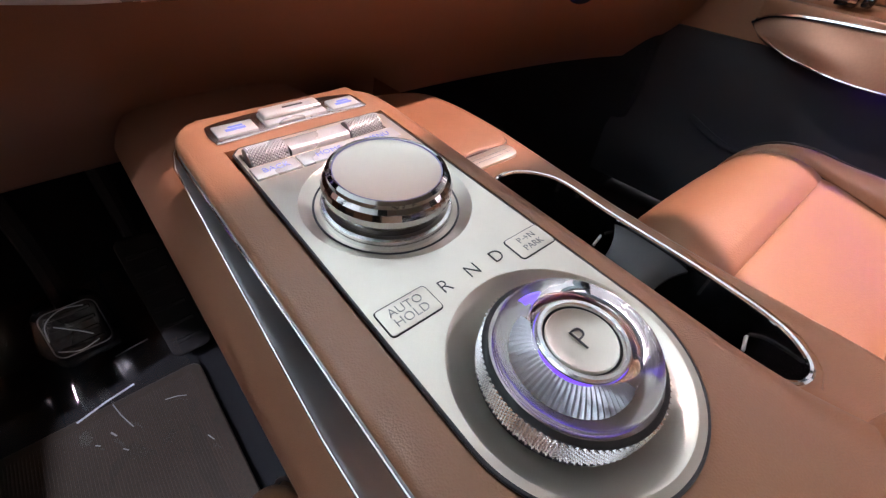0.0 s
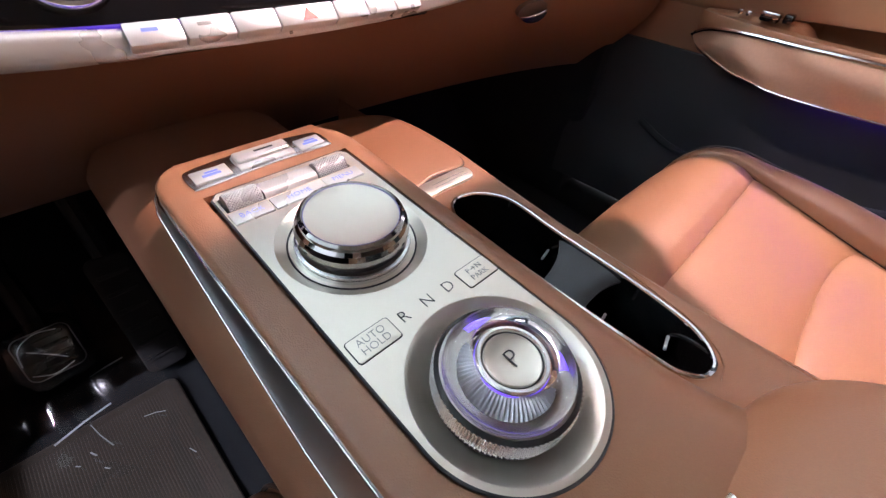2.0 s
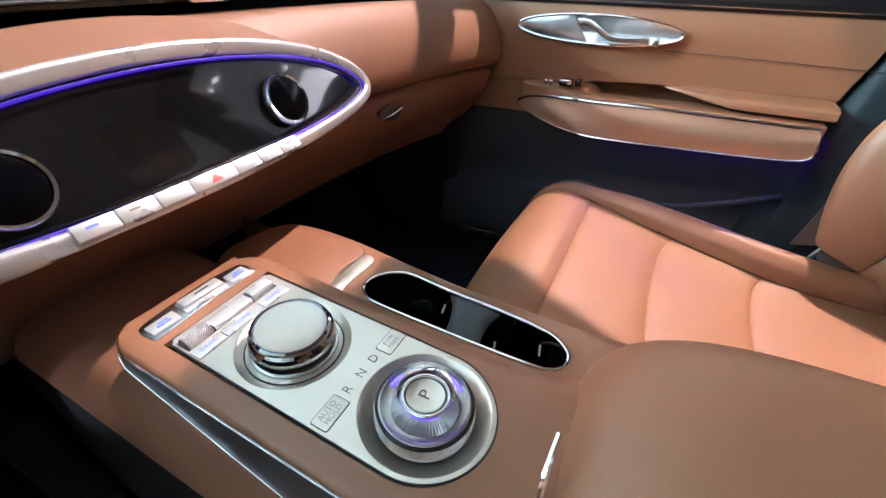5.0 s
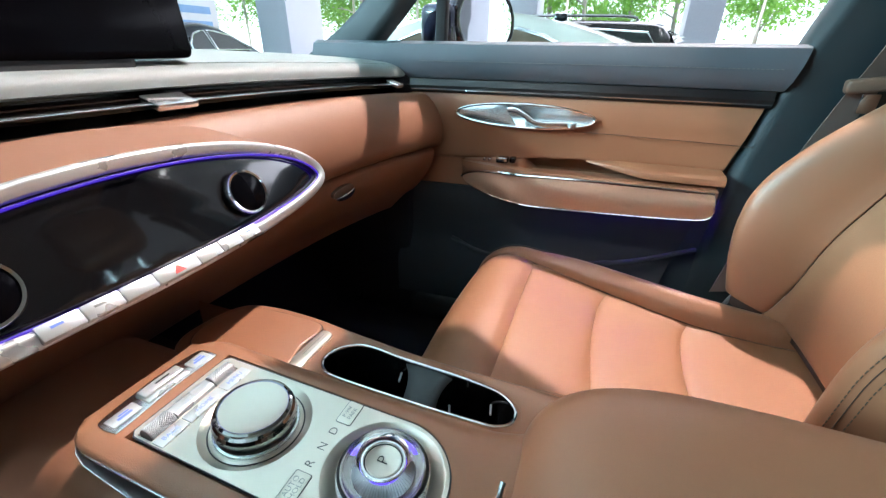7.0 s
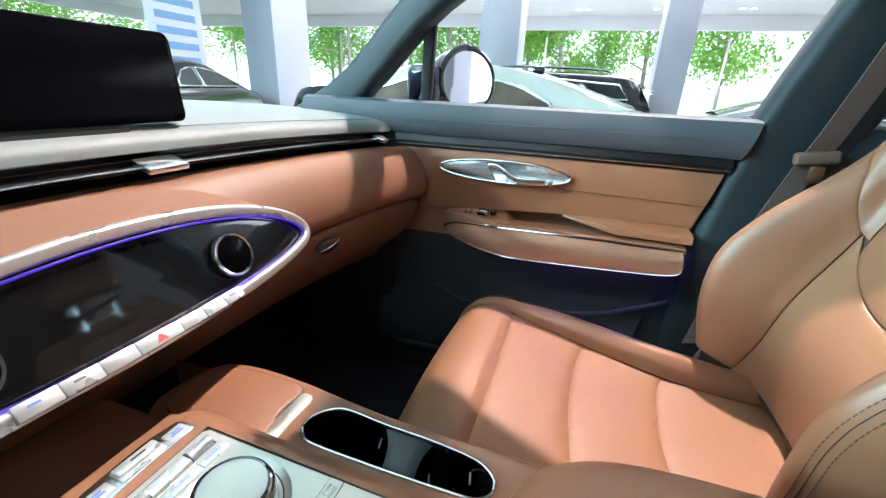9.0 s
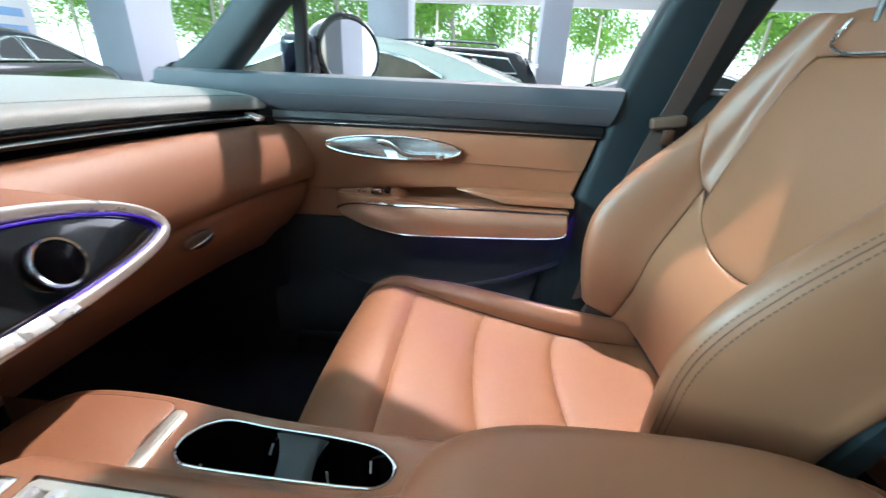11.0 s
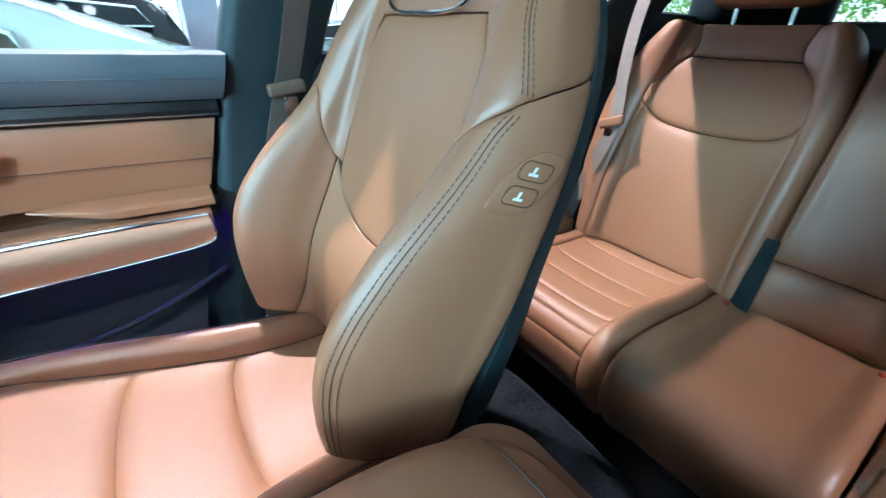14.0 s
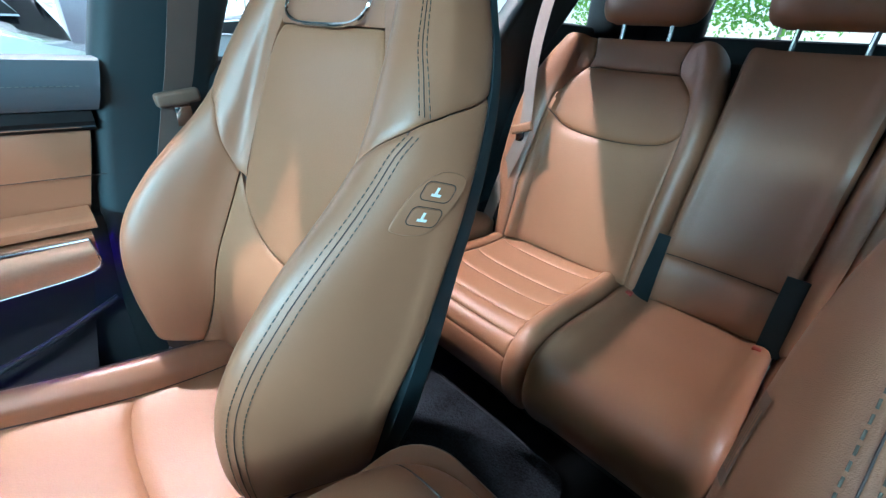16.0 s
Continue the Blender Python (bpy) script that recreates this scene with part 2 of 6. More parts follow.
def curve(pts, n, closed=False):
    """Points along a smooth curve through pts."""
    p = [Vector(q) for q in pts]
    k = len(p)
    spans = k if closed else k - 1
    out = []
    for i in range(n):
        t = i / n * spans if closed else i / (n - 1) * spans
        a = min(int(t), spans - 1)
        f = t - a
        if closed:
            q = [p[(a + d) % k] for d in (-1, 0, 1, 2)]
        else:
            q = [p[max(a - 1, 0)], p[a], p[min(a + 1, k - 1)], p[min(a + 2, k - 1)]]
        out.append(0.5 * (2 * q[1] + (q[2] - q[0]) * f + (2 * q[0] - 5 * q[1] + 4 * q[2] - q[3]) * f * f
                          + (3 * q[1] - q[0] - 3 * q[2] + q[3]) * f ** 3))
    return out


def sweep(path, prof, closed=False, up=(0, 0, 1), scale=None):
    """Sweeps a closed 2D profile (side, up) along a path."""
    rows, k = [], len(path)
    up = Vector(up)
    for i, p in enumerate(path):
        a = path[(i - 1) % k] if closed or i > 0 else p
        b = path[(i + 1) % k] if closed or i < k - 1 else p
        d = (Vector(b) - Vector(a)).normalized()
        s = d.cross(up)
        s = s.normalized() if s.length > 1e-6 else Vector((1, 0, 0))
        u = s.cross(d)
        f = scale[i] if scale else 1
        rows.append([Vector(p) + s * x * f + u * y * f for x, y in prof])
    return grid(rows, close_u=True, close_v=closed, cap=not closed)


def disc(r, n=8, ry=None):
    return [(r * math.cos(2 * math.pi * i / n), (ry or r) * math.sin(2 * math.pi * i / n)) for i in range(n)]


def tube(path, r, n=8, closed=False, up=(0, 0, 1), scale=None):
    return sweep(path, disc(r, n), closed, up, scale)


def lathe(prof, n=64, cap=False, fn=None):
    """Turns a profile of (radius, height) round z. fn(angle index, row) may change a radius."""
    rows = []
    for k, (r, z) in enumerate(prof):
        rows.append([Vector(((r + (fn(i, k) if fn else 0)) * math.cos(2 * math.pi * i / n),
                             (r + (fn(i, k) if fn else 0)) * math.sin(2 * math.pi * i / n), z)) for i in range(n)])
    return grid(rows, close_u=True, cap=cap)


def rbox(x0, x1, y0, y1, z0, z1, r=0.004, seg=2):
    bm = bmesh.new()
    bmesh.ops.create_cube(bm, size=1)
    for v in bm.verts:
        v.co = Vector(((x0, x1)[v.co.x > 0], (y0, y1)[v.co.y > 0], (z0, z1)[v.co.z > 0]))
    r = min(r, 0.49 * min(abs(x1 - x0), abs(y1 - y0), abs(z1 - z0)))
    if r > 0:
        bmesh.ops.bevel(bm, geom=bm.edges[:], offset=r, segments=seg, affect="EDGES", profile=0.5)
    bm.verts.index_update()
    geo = [v.co.copy() for v in bm.verts], [[v.index for v in f.verts] for f in bm.faces]
    bm.free()
    return geo


def rrect(x0, x1, y0, y1, r, n=6):
    out = []
    for cx, cy, a in ((x1 - r, y1 - r, 0), (x0 + r, y1 - r, 90), (x0 + r, y0 + r, 180), (x1 - r, y0 + r, 270)):
        for i in range(n + 1):
            t = radians(a + 90 * i / n)
            out.append((cx + r * math.cos(t), cy + r * math.sin(t)))
    return out


def prism(outline, z0, z1, bevel=0.0):
    """A plate with a 2D outline and a softened upper edge."""
    c = Vector((sum(p[0] for p in outline) / len(outline), sum(p[1] for p in outline) / len(outline)))
    n = len(outline)
    rows = [[(p[0], p[1], z0) for p in outline]]
    if bevel > 0:
        for k in range(4):
            a = radians(90 * k / 3)
            d, h = bevel * (1 - math.cos(a)), bevel * (1 - math.sin(a))
            row = []
            for p in outline:
                q = Vector(p[:2]) - c
                f = max(0.0, 1 - d / max(q.length, 1e-6))
                row.append((c.x + q.x * f, c.y + q.y * f, z1 - h))
            rows.append(row)
    else:
        rows.append([(p[0], p[1], z1) for p in outline])
    return grid(rows, close_u=True, cap=True)


def plate(outer, holes, z, thick):
    """A flat plate with holes, as verts and faces."""
    bm = bmesh.new()
    edges = []
    for loop in [outer, *holes]:
        vs = [bm.verts.new((p[0], p[1], z)) for p in loop]
        edges += [bm.edges.new((vs[i], vs[(i + 1) % len(vs)])) for i in range(len(vs))]
    bmesh.ops.triangle_fill(bm, edges=edges, use_beauty=True, use_dissolve=False)
    if thick:
        top = bm.faces[:]
        got = bmesh.ops.extrude_face_region(bm, geom=top)
        for v in [g for g in got["geom"] if isinstance(g, bmesh.types.BMVert)]:
            v.co.z -= thick
    bm.verts.index_update()
    geo = [v.co.copy() for v in bm.verts], [[v.index for v in f.verts] for f in bm.faces]
    bm.free()
    return geo


def words(text, size, m, depth=0.00012):
    c = bpy.data.curves.new("lettering", "FONT")
    c.offset = -0.018 * size
    c.body, c.size, c.extrude, c.align_x, c.align_y, c.resolution_u = text, size, depth, "CENTER", "CENTER", 3
    tmp = bpy.data.objects.new("lettering_source", c)
    me = bpy.data.meshes.new_from_object(tmp)
    geo = [m @ v.co for v in me.vertices], [list(p.vertices) for p in me.polygons]
    bpy.data.objects.remove(tmp)
    bpy.data.curves.remove(c)
    bpy.data.meshes.remove(me)
    return geo


def pillow(cx, cy, hx, hy, z0, h, px=3.0, pe=4.0, n=28, under=0.03):
    """A domed cushion with a rounded outline (superellipse px) and an edge that turns down."""
    rows = []
    for i in range(n + 1):
        r = i / n
        rr = math.sin(r * math.pi / 2)
        row = []
        for j in range(72):
            a = 2 * math.pi * j / 72
            c, s = math.cos(a), math.sin(a)
            x = math.copysign(abs(c) ** (2 / px), c)
            y = math.copysign(abs(s) ** (2 / px), s)
            row.append((cx + hx * x * rr, cy + hy * y * rr, z0 + h * (1 - rr ** pe) ** 0.6))
        rows.append(row)
    rows.append([(p[0], p[1], z0 - under) for p in rows[-1]])
    return grid(rows, close_u=True)


def steps(n, soft=0.03):
    """Fractions from 0 to 1 that crowd near both ends."""
    mid = [i / n for i in range(n + 1)]
    return sorted(set([0.0, soft * 0.25, soft * 0.5, soft, soft * 2, 1 - soft * 2, 1 - soft, 1 - soft * 0.5, 1 - soft * 0.25, 1.0]
                      + [m for m in mid if soft * 2 < m < 1 - soft * 2]))


def lerp(a, b, t):
    return a + (b - a) * t


def panel(S, s0, s1, v0, v1, ns=16, nv=22, groove=0.007, r=0.007, puff=0.0, thick=0.02):
    """An upholstered panel over the surface S(s, v): its edges sink into the seams, its middle swells."""
    f = lambda q, t: q(t) if callable(q) else q
    aa, bb = steps(ns), steps(nv)
    pts = []
    for b in bb:
        row = []
        for a in aa:
            row.append((lerp(f(s0, b), f(s1, b), a), lerp(f(v0, a), f(v1, a), b)))
        pts.append(row)
    P = [[S(*q) for q in row] for row in pts]
    la = sum((P[len(bb) // 2][i + 1] - P[len(bb) // 2][i]).length for i in range(len(aa) - 1))
    lb = sum((P[i + 1][len(aa) // 2] - P[i][len(aa) // 2]).length for i in range(len(bb) - 1))
    rows, inner = [], []
    for j, b in enumerate(bb):
        row, back = [], []
        for i, a in enumerate(aa):
            s, v = pts[j][i]
            n = (S(s + 0.004, v) - S(s - 0.004, v)).cross(S(s, v + 0.004) - S(s, v - 0.004))
            n = -n.normalized() if n.length > 0 else Vector((0, 0, 1))
            ea, eb = min(a, 1 - a) * la, min(b, 1 - b) * lb
            d = -groove * (math.exp(-ea / r) + math.exp(-eb / r)) + puff * (4 * a * (1 - a)) ** 0.5 * (4 * b * (1 - b)) ** 0.5
            row.append(P[j][i] + n * d)
            back.append(P[j][i] - n * thick)
        rows.append(row)
        inner.append(back)
    n, m = len(rows), len(rows[0])
    vs, fs = grid(rows)
    rim = [(0, i) for i in range(m)] + [(j, m - 1) for j in range(1, n)] + [(n - 1, i) for i in range(m - 2, -1, -1)] + [(j, 0) for j in range(n - 2, 0, -1)]
    k = len(vs)
    vs += [inner[j][i] for j, i in rim]
    for q in range(len(rim)):
        a, b = rim[q], rim[(q + 1) % len(rim)]
        fs.append([a[0] * m + a[1], b[0] * m + b[1], k + (q + 1) % len(rim), k + q])
    return vs, fs


def core(S, s0, s1, v0, v1, ns, nv, depth=0.012):
    """A closed body that lies under the panels of the surface S."""
    rows = []
    for v in np.linspace(v0, v1, nv):
        row = []
        for s in np.linspace(s0, s1, ns):
            n = (S(s + 0.004, v) - S(s - 0.004, v)).cross(S(s, v + 0.004) - S(s, v - 0.004))
            row.append(S(s, v) + (n.normalized() if n.length > 0 else n) * depth)
        rows.append(row)
    return grid(rows, close_u=True, cap=True)


def lift(S, s, v, d):
    """The point of S(s, v), raised by d off the surface."""
    n = (S(s, v + 0.004) - S(s, v - 0.004)).cross(S(s + 0.004, v) - S(s - 0.004, v))
    return S(s, v) + n.normalized() * d


def stitches(path, gap=0.006, length=0.0038, r=0.0006, up=(0, 0, 1)):
    """Short thread dashes along a path, joined."""
    out, left = [], 0.0
    for a, b in zip(path[:-1], path[1:]):
        d = Vector(b) - Vector(a)
        ln = d.length
        if ln < 1e-7:
            continue
        t = left
        while t < ln:
            p = Vector(a) + d * (t / ln)
            q = p + d / ln * length
            out.append(tube([p, q], r, 5, up=up))
            t += gap
        left = t - ln
    return join(*out) if out else ([], [])


def studs(r, z0, z1, n, rows, h):
    """Rows of small four-sided studs round a cylinder, set like a knurl."""
    vs, fs = [], []
    dz, da = (z1 - z0) / rows, 2 * math.pi / n
    for k in range(rows * 2 - 1):
        zc = z0 + dz * (k + 1) / 2
        for i in range(n):
            a = da * (i + 0.5 * (k % 2))
            q = len(vs)
            for rr, aa, zz in ((r, a - da * 0.38, zc), (r, a, zc - dz * 0.38), (r, a + da * 0.38, zc), (r, a, zc + dz * 0.38), (r + h, a, zc)):
                vs.append(Vector((rr * math.cos(aa), rr * math.sin(aa), zz)))
            fs += [[q, q + 1, q + 4], [q + 1, q + 2, q + 4], [q + 2, q + 3, q + 4], [q + 3, q, q + 4]]
    return vs, fs


# ---- car shell: floor, roof, pillars ----
CX = 0.055  # centre line of the car


def slab(name, geo, material, label, category):
    return part(name, geo, material, None, label, True, category, "structure")


slab("floor", rbox(CX - 0.76, CX + 0.76, -1.35, 0.75, 0.26, 0.33, 0.01), CARPET, "black carpeted car floor pan", "floor")
slab("floor_bulkhead", sweep([Vector((CX - 0.76, 0, 0)), Vector((CX + 0.76, 0, 0))],
     [(-0.55, 0.30), (-0.62, 0.30), (-0.95, 0.62), (-0.95, 1.0), (-0.9, 1.0), (-0.9, 0.64)]), CARPET, "dark carpeted footwell bulkhead", "bulkhead")

# roof with headliner, open at the windscreen and the side glass
roof_rows = []
head_y = lambda x: 0.005 - 0.03 * x * x
for i in range(15):
    bow = 0.05 * math.sin(math.pi * i / 14)
    roof_rows.append([(CX + x, lerp(head_y(x), -2.15, i / 14), 1.40 + bow + 0.035 * (1 - (x / 0.6) ** 2)) for x in np.linspace(-0.6, 0.6, 13)])
top_rows = [[(p[0], p[1], p[2] + 0.04) for p in r] for r in roof_rows]
slab("ceiling", join(grid(roof_rows), grid(top_rows), grid([roof_rows[0], top_rows[0]]), grid([roof_rows[-1], top_rows[-1]]),
     grid([[r[0] for r in roof_rows], [r[0] for r in top_rows]]), grid([[r[-1] for r in roof_rows], [r[-1] for r in top_rows]])),
     HEADLINER, "pale grey fabric headliner under the car roof", "ceiling")


def mirror_x(geo):
    return [Vector((2 * CX - v[0], v[1], v[2])) for v in geo[0]], [list(f)[::-1] for f in geo[1]]


a_path = curve([(0.86, 0.71, 0.93), (0.81, 0.462, 1.06), (0.755, 0.250, 1.235), (0.715, 0.064, 1.33), (0.665, -0.13, 1.41)], 16)
a_geo = sweep(a_path, rrect(-0.026, 0.026, -0.036, 0.036, 0.018, 4), scale=[1.25 - 0.015 * i for i in range(16)])
b_path = curve([(0.825, -0.40, 0.40), (0.815, -0.42, 0.70), (0.80, -0.47, 1.0), (0.745, -0.545, 1.25), (0.65, -0.60, 1.42)], 18)
b_geo = sweep(b_path, rrect(-0.085, 0.085, -0.035, 0.035, 0.025, 4), up=(1, 0, 0))
c_path = curve([(0.80, -1.25, 0.70), (0.79, -1.35, 1.0), (0.73, -1.50, 1.25), (0.64, -1.55, 1.42)], 16)
c_geo = sweep(c_path, rrect(-0.10, 0.10, -0.035, 0.035, 0.025, 4), up=(1, 0, 0))
d_path = curve([(0.78, -1.85, 0.70), (0.76, -1.95, 1.02), (0.70, -2.0, 1.25), (0.62, -2.05, 1.42)], 12)
d_geo = sweep(d_path, rrect(-0.14, 0.14, -0.035, 0.035, 0.025, 4), up=(1, 0, 0))
rail_path = curve([(0.68, -0.02, 1.395), (0.66, -0.2, 1.42), (0.65, -0.6, 1.435), (0.64, -1.5, 1.42), (0.62, -2.1, 1.40)], 20)
rail_geo = sweep(rail_path, rrect(-0.04, 0.05, -0.055, 0.03, 0.02, 4))
for nm, geo, lab in (("pillar_a", a_geo, "dark teal soft-touch windscreen pillar trim"), ("pillar_b", b_geo, "dark teal pillar trim between the doors"),
                     ("pillar_c", c_geo, "dark teal pillar trim behind the rear door"), ("pillar_d", d_geo, "dark teal pillar trim at the tailgate"),
                     ("roof_rail", rail_geo, "dark trim rail along the roof edge")):
    for side, g in (("right", geo), ("left", mirror_x(geo))):
        part(nm + "_" + side, g, TEAL, None, lab, True, "pillar", "structure")
for side, sgn in (("right", 1), ("left", -1)):
    part("wall_pillar_foot_" + side, rbox(CX + sgn * 0.735, CX + sgn * 0.80, -0.52, -0.235, 0.33, 0.80, 0.02), TEAL, None, "dark teal foot of the door pillar", True, "wall", "structure")
for side, sgn in (("right", 1), ("left", -1)):
    part("wall_pillar_side_" + side, rbox(CX + sgn * 0.752, CX + sgn * 0.81, -0.50, -0.30, 0.79, 1.0, 0.015), TEAL, None, "dark teal side of the door pillar", True, "wall", "structure")
slab("windscreen_header", sweep([Vector((CX + x, head_y(x) - 0.01, 1.425 + 0.035 * (1 - (x / 0.6) ** 2))) for x in np.linspace(-0.6, 0.6, 25)], rrect(-0.03, 0.03, -0.022, 0.022, 0.012, 3)), HEADLINER, "pale grey header trim above the windscreen", "header")
slab("tailgate_frame", join(rbox(CX - 0.62, CX + 0.62, -2.2, -2.05, 1.36, 1.44, 0.02), rbox(CX - 0.70, CX + 0.70, -2.2, -2.1, 0.5, 1.15, 0.02)), TEAL,
     "dark tailgate trim round the rear glass", "tailgate")
slab("luggage_floor", rbox(CX - 0.72, CX + 0.72, -2.15, -1.30, 0.50, 0.62, 0.02), CARPET, "dark luggage floor behind the rear seat", "floor")
for side, sgn in (("right", 1), ("left", -1)):
    part("wall_quarter_" + side, rbox(CX + sgn * 0.71, CX + sgn * 0.80, -2.1, -1.15, 0.35, 1.06, 0.02), TEAL, None, "dark trim beside the luggage space", True, "wall", "structure")
    part("wall_quarter_top_" + side, rbox(CX + sgn * 0.69, CX + sgn * 0.80, -2.1, -1.46, 1.03, 1.158, 0.02), TEAL, None, "dark trim under the small quarter window", True, "wall", "structure")
    part("wall_rear_corner_" + side, join(rbox(CX + sgn * 0.43, CX + sgn * 0.72, -2.16, -2.06, 1.12, 1.40, 0.04, 3), rbox(CX + sgn * 0.62, CX + sgn * 0.74, -2.12, -1.80, 1.12, 1.40, 0.04, 3)), TEAL, None, "dark trim at the corner of the tailgate", True, "wall", "structure")
    part("wall_sill_" + side, rbox(CX + sgn * 0.70, CX + sgn * 0.80, -1.3, 0.75, 0.24, 0.38, 0.02), MATTE, None, "black plastic door sill", True, "sill", "structure")
    part("wall_kick_" + side, rbox(CX + sgn * 0.69, CX + sgn * 0.78, 0.33, 0.9, 0.33, 0.98, 0.02), CARPET, None, "dark carpeted kick panel in the footwell", True, "wall", "structure")


# ---- front doors ----
def door_profile(pts, y0, y1, n=18, dx=lambda y: 0.0, slant=0.0):
    """A cross-section (x, z) drawn along the door. slant: how far the rear end leans back per metre of height."""
    rows = []
    for i in range(n + 1):
        row = []
        for x, z in pts:
            y = lerp(y0, y1 - slant * (z - 0.95), i / n)
            row.append((x + dx(y), y, z))
        rows.append(row)
    return grid(rows, close_u=True, cap=True)


def ell(y0, y1, zc, h, n=48, p=2.0, tail=None):
    """A lens outline in the y-z plane, pointed forwards when tail is given."""
    out = []
    for i in range(n):
        a = 2 * math.pi * i / n
        c, s = math.cos(a), math.sin(a)
        y = (y0 + y1) / 2 + (y1 - y0) / 2 * math.copysign(abs(c) ** (2 / p), c)
        z = zc + h * math.copysign(abs(s) ** (2 / p), s)
        out.append((y, z))
    return out


def on_door(outline, x, bulge=0.0, depth=0.01, rings=5):
    """A gently domed shape that stands out from the door at x, from an outline in y-z."""
    cy = sum(p[0] for p in outline) / len(outline)
    cz = sum(p[1] for p in outline) / len(outline)
    rows = [[(x + depth, p[0], p[1]) for p in outline]]
    for k in range(rings + 1):
        f = 1 - k / rings * 0.98
        rows.append([(x - bulge * (1 - f * f), cy + (p[0] - cy) * f, cz + (p[1] - cz) * f) for p in outline])
    return grid(rows, close_u=True, cap=True)


DX = 0.80
door = thing("front_door", (DX, -0.05, 0.38), "closed passenger door with tan leather and dark teal upper trim", "car door")
lean = lambda y: -0.012 * ((y + 0.05) / 0.35) ** 2
REAR = -0.37
upper = [(DX + 0.075, 1.015), (DX - 0.012, 1.042), (DX - 0.028, 1.036), (DX - 0.036, 1.015), (DX - 0.034, 0.985), (DX - 0.02, 0.968), (DX + 0.02, 0.962), (DX + 0.075, 0.962)]
up = part("upper_trim", door_profile(upper, 0.56, REAR - 0.01, 26, dx=lean, slant=0.24), DOORTOP, door, "dark teal soft upper door trim")
part("stitching", stitches([Vector((DX - 0.0365 + lean(y), y, 1.003)) for y in np.linspace(0.3, REAR, 40)], 0.007, 0.0045, 0.0006), PALE_STITCH, up, "thin grey stitching")
part("black_inlay", door_profile([(DX + 0.03, 0.965), (DX - 0.018, 0.966), (DX - 0.022, 0.952), (DX - 0.014, 0.938), (DX + 0.03, 0.938)], 0.40, REAR - 0.005, dx=lean), BLACK_SATIN, door, "gloss black inlay strip")
part("chrome_strip", door_profile([(DX - 0.012, 0.9465), (DX - 0.0205, 0.946), (DX - 0.022, 0.9445), (DX - 0.0205, 0.943), (DX - 0.012, 0.9425)], 0.33, REAR - 0.004, dx=lean), CHROME, door, "slim chrome strip")
mid = [(DX + 0.05, 0.943), (DX - 0.008, 0.943), (DX - 0.013, 0.932), (DX - 0.012, 0.88), (DX - 0.002, 0.845), (DX + 0.004, 0.80), (DX + 0.004, 0.70), (DX + 0.05, 0.70)]


def pull_depth(y):
    """How far the panel is hollowed out behind the armrest, 0 to 1."""
    return float(np.interp(y, [-0.24, -0.20, 0.028, 0.052], [0, 1, 1, 0]))


mid_rows = []
for i in range(57):
    row = []
    for x, z in mid[:5]:
        row.append((x + (0.03 if x > DX + 0.04 else 0), z))
    y = lerp(0.34, REAR, i / 56)
    r = pull_depth(y)
    zt = float(np.interp(y, [-0.3, -0.08, 0.05, 0.2], [0.815, 0.809, 0.800, 0.79]))
    row += [(DX + 0.001, zt + 0.007), (DX + 0.003, zt + 0.001), (DX + 0.008 + 0.042 * r, zt - 0.003), (DX + 0.008 + 0.048 * r, 0.775), (DX + 0.008, 0.748), (DX + 0.006, 0.70), (DX + 0.08, 0.70)]
    mid_rows.append([(x + lean(y), lerp(0.34, REAR - 0.24 * (z - 0.95), i / 56), z) for x, z in row])
part("middle_panel", grid(mid_rows, close_u=True, cap=True), TAN, door, "tan leather middle panel hollowed behind the armrest")
part("crease", tube([Vector((DX - 0.0128 + lean(y), y, 0.873 + 0.01 * (y - 0.1))) for y in np.linspace(-0.06, REAR, 16)], 0.0006, 6), SEAM, door, "fine dark crease in the leather")
low = [(DX + 0.05, 0.72), (DX - 0.002, 0.72), (DX - 0.015, 0.68), (DX - 0.018, 0.60), (DX - 0.03, 0.55), (DX - 0.055, 0.52), (DX - 0.055, 0.42), (DX + 0.05, 0.40)]
part("lower_panel", door_profile(low, 0.36, REAR, dx=lean, slant=0.24), DOORLOW, door, "dark teal lower panel with a door pocket")
part("pocket_edge", tube(curve([(DX - 0.03, 0.22, 0.585), (DX - 0.052, 0.12, 0.565), (DX - 0.056, -0.05, 0.575), (DX - 0.05, -0.2, 0.605), (DX - 0.02, -0.33, 0.645)], 24), 0.006, 8), DOORLOW, door)
# armrest shelf: switch pad in front, deep pull cup, then the elbow pad
ARM_Y = [0.20 - 0.0128 * i for i in range(42)]


def arm_w(y):
    return 0.006 + 0.060 * min(1, max(0, 0.20 - y) / 0.512 * 3.2) ** 0.7


arm_rows = []
for y in ARM_Y:
    w = 0.8 * arm_w(y)
    h = float(np.interp(y, [-0.34, -0.21, -0.14, 0.024, 0.040, 0.056, 0.13, 0.20], [0.793, 0.792, 0.757, 0.757, 0.785, 0.797, 0.797, 0.790]))
    lip = 0.789 + 0.002 * (0.2 - y)
    xi, back = DX - 0.008 - 0.64 * w, DX + 0.012 + 0.036 * pull_depth(y)
    prof = [(DX + 0.012, 0.750), (DX - 0.004 - w, 0.752), (DX - 0.013 - w, 0.770), (DX - 0.016 - w, lip - 0.004), (DX - 0.014 - w, lip), (xi - 0.004, lip + 0.001),
            (xi, lip - 0.002 + max(0, h - lip) * 0.5), (xi + 0.003, h - 0.002), (xi + 0.008, h), (DX - w * 0.2, h), (back - 0.01, h), (back, h + 0.001)]
    arm_rows.append([(x + lean(y), y, z) for x, z in prof])
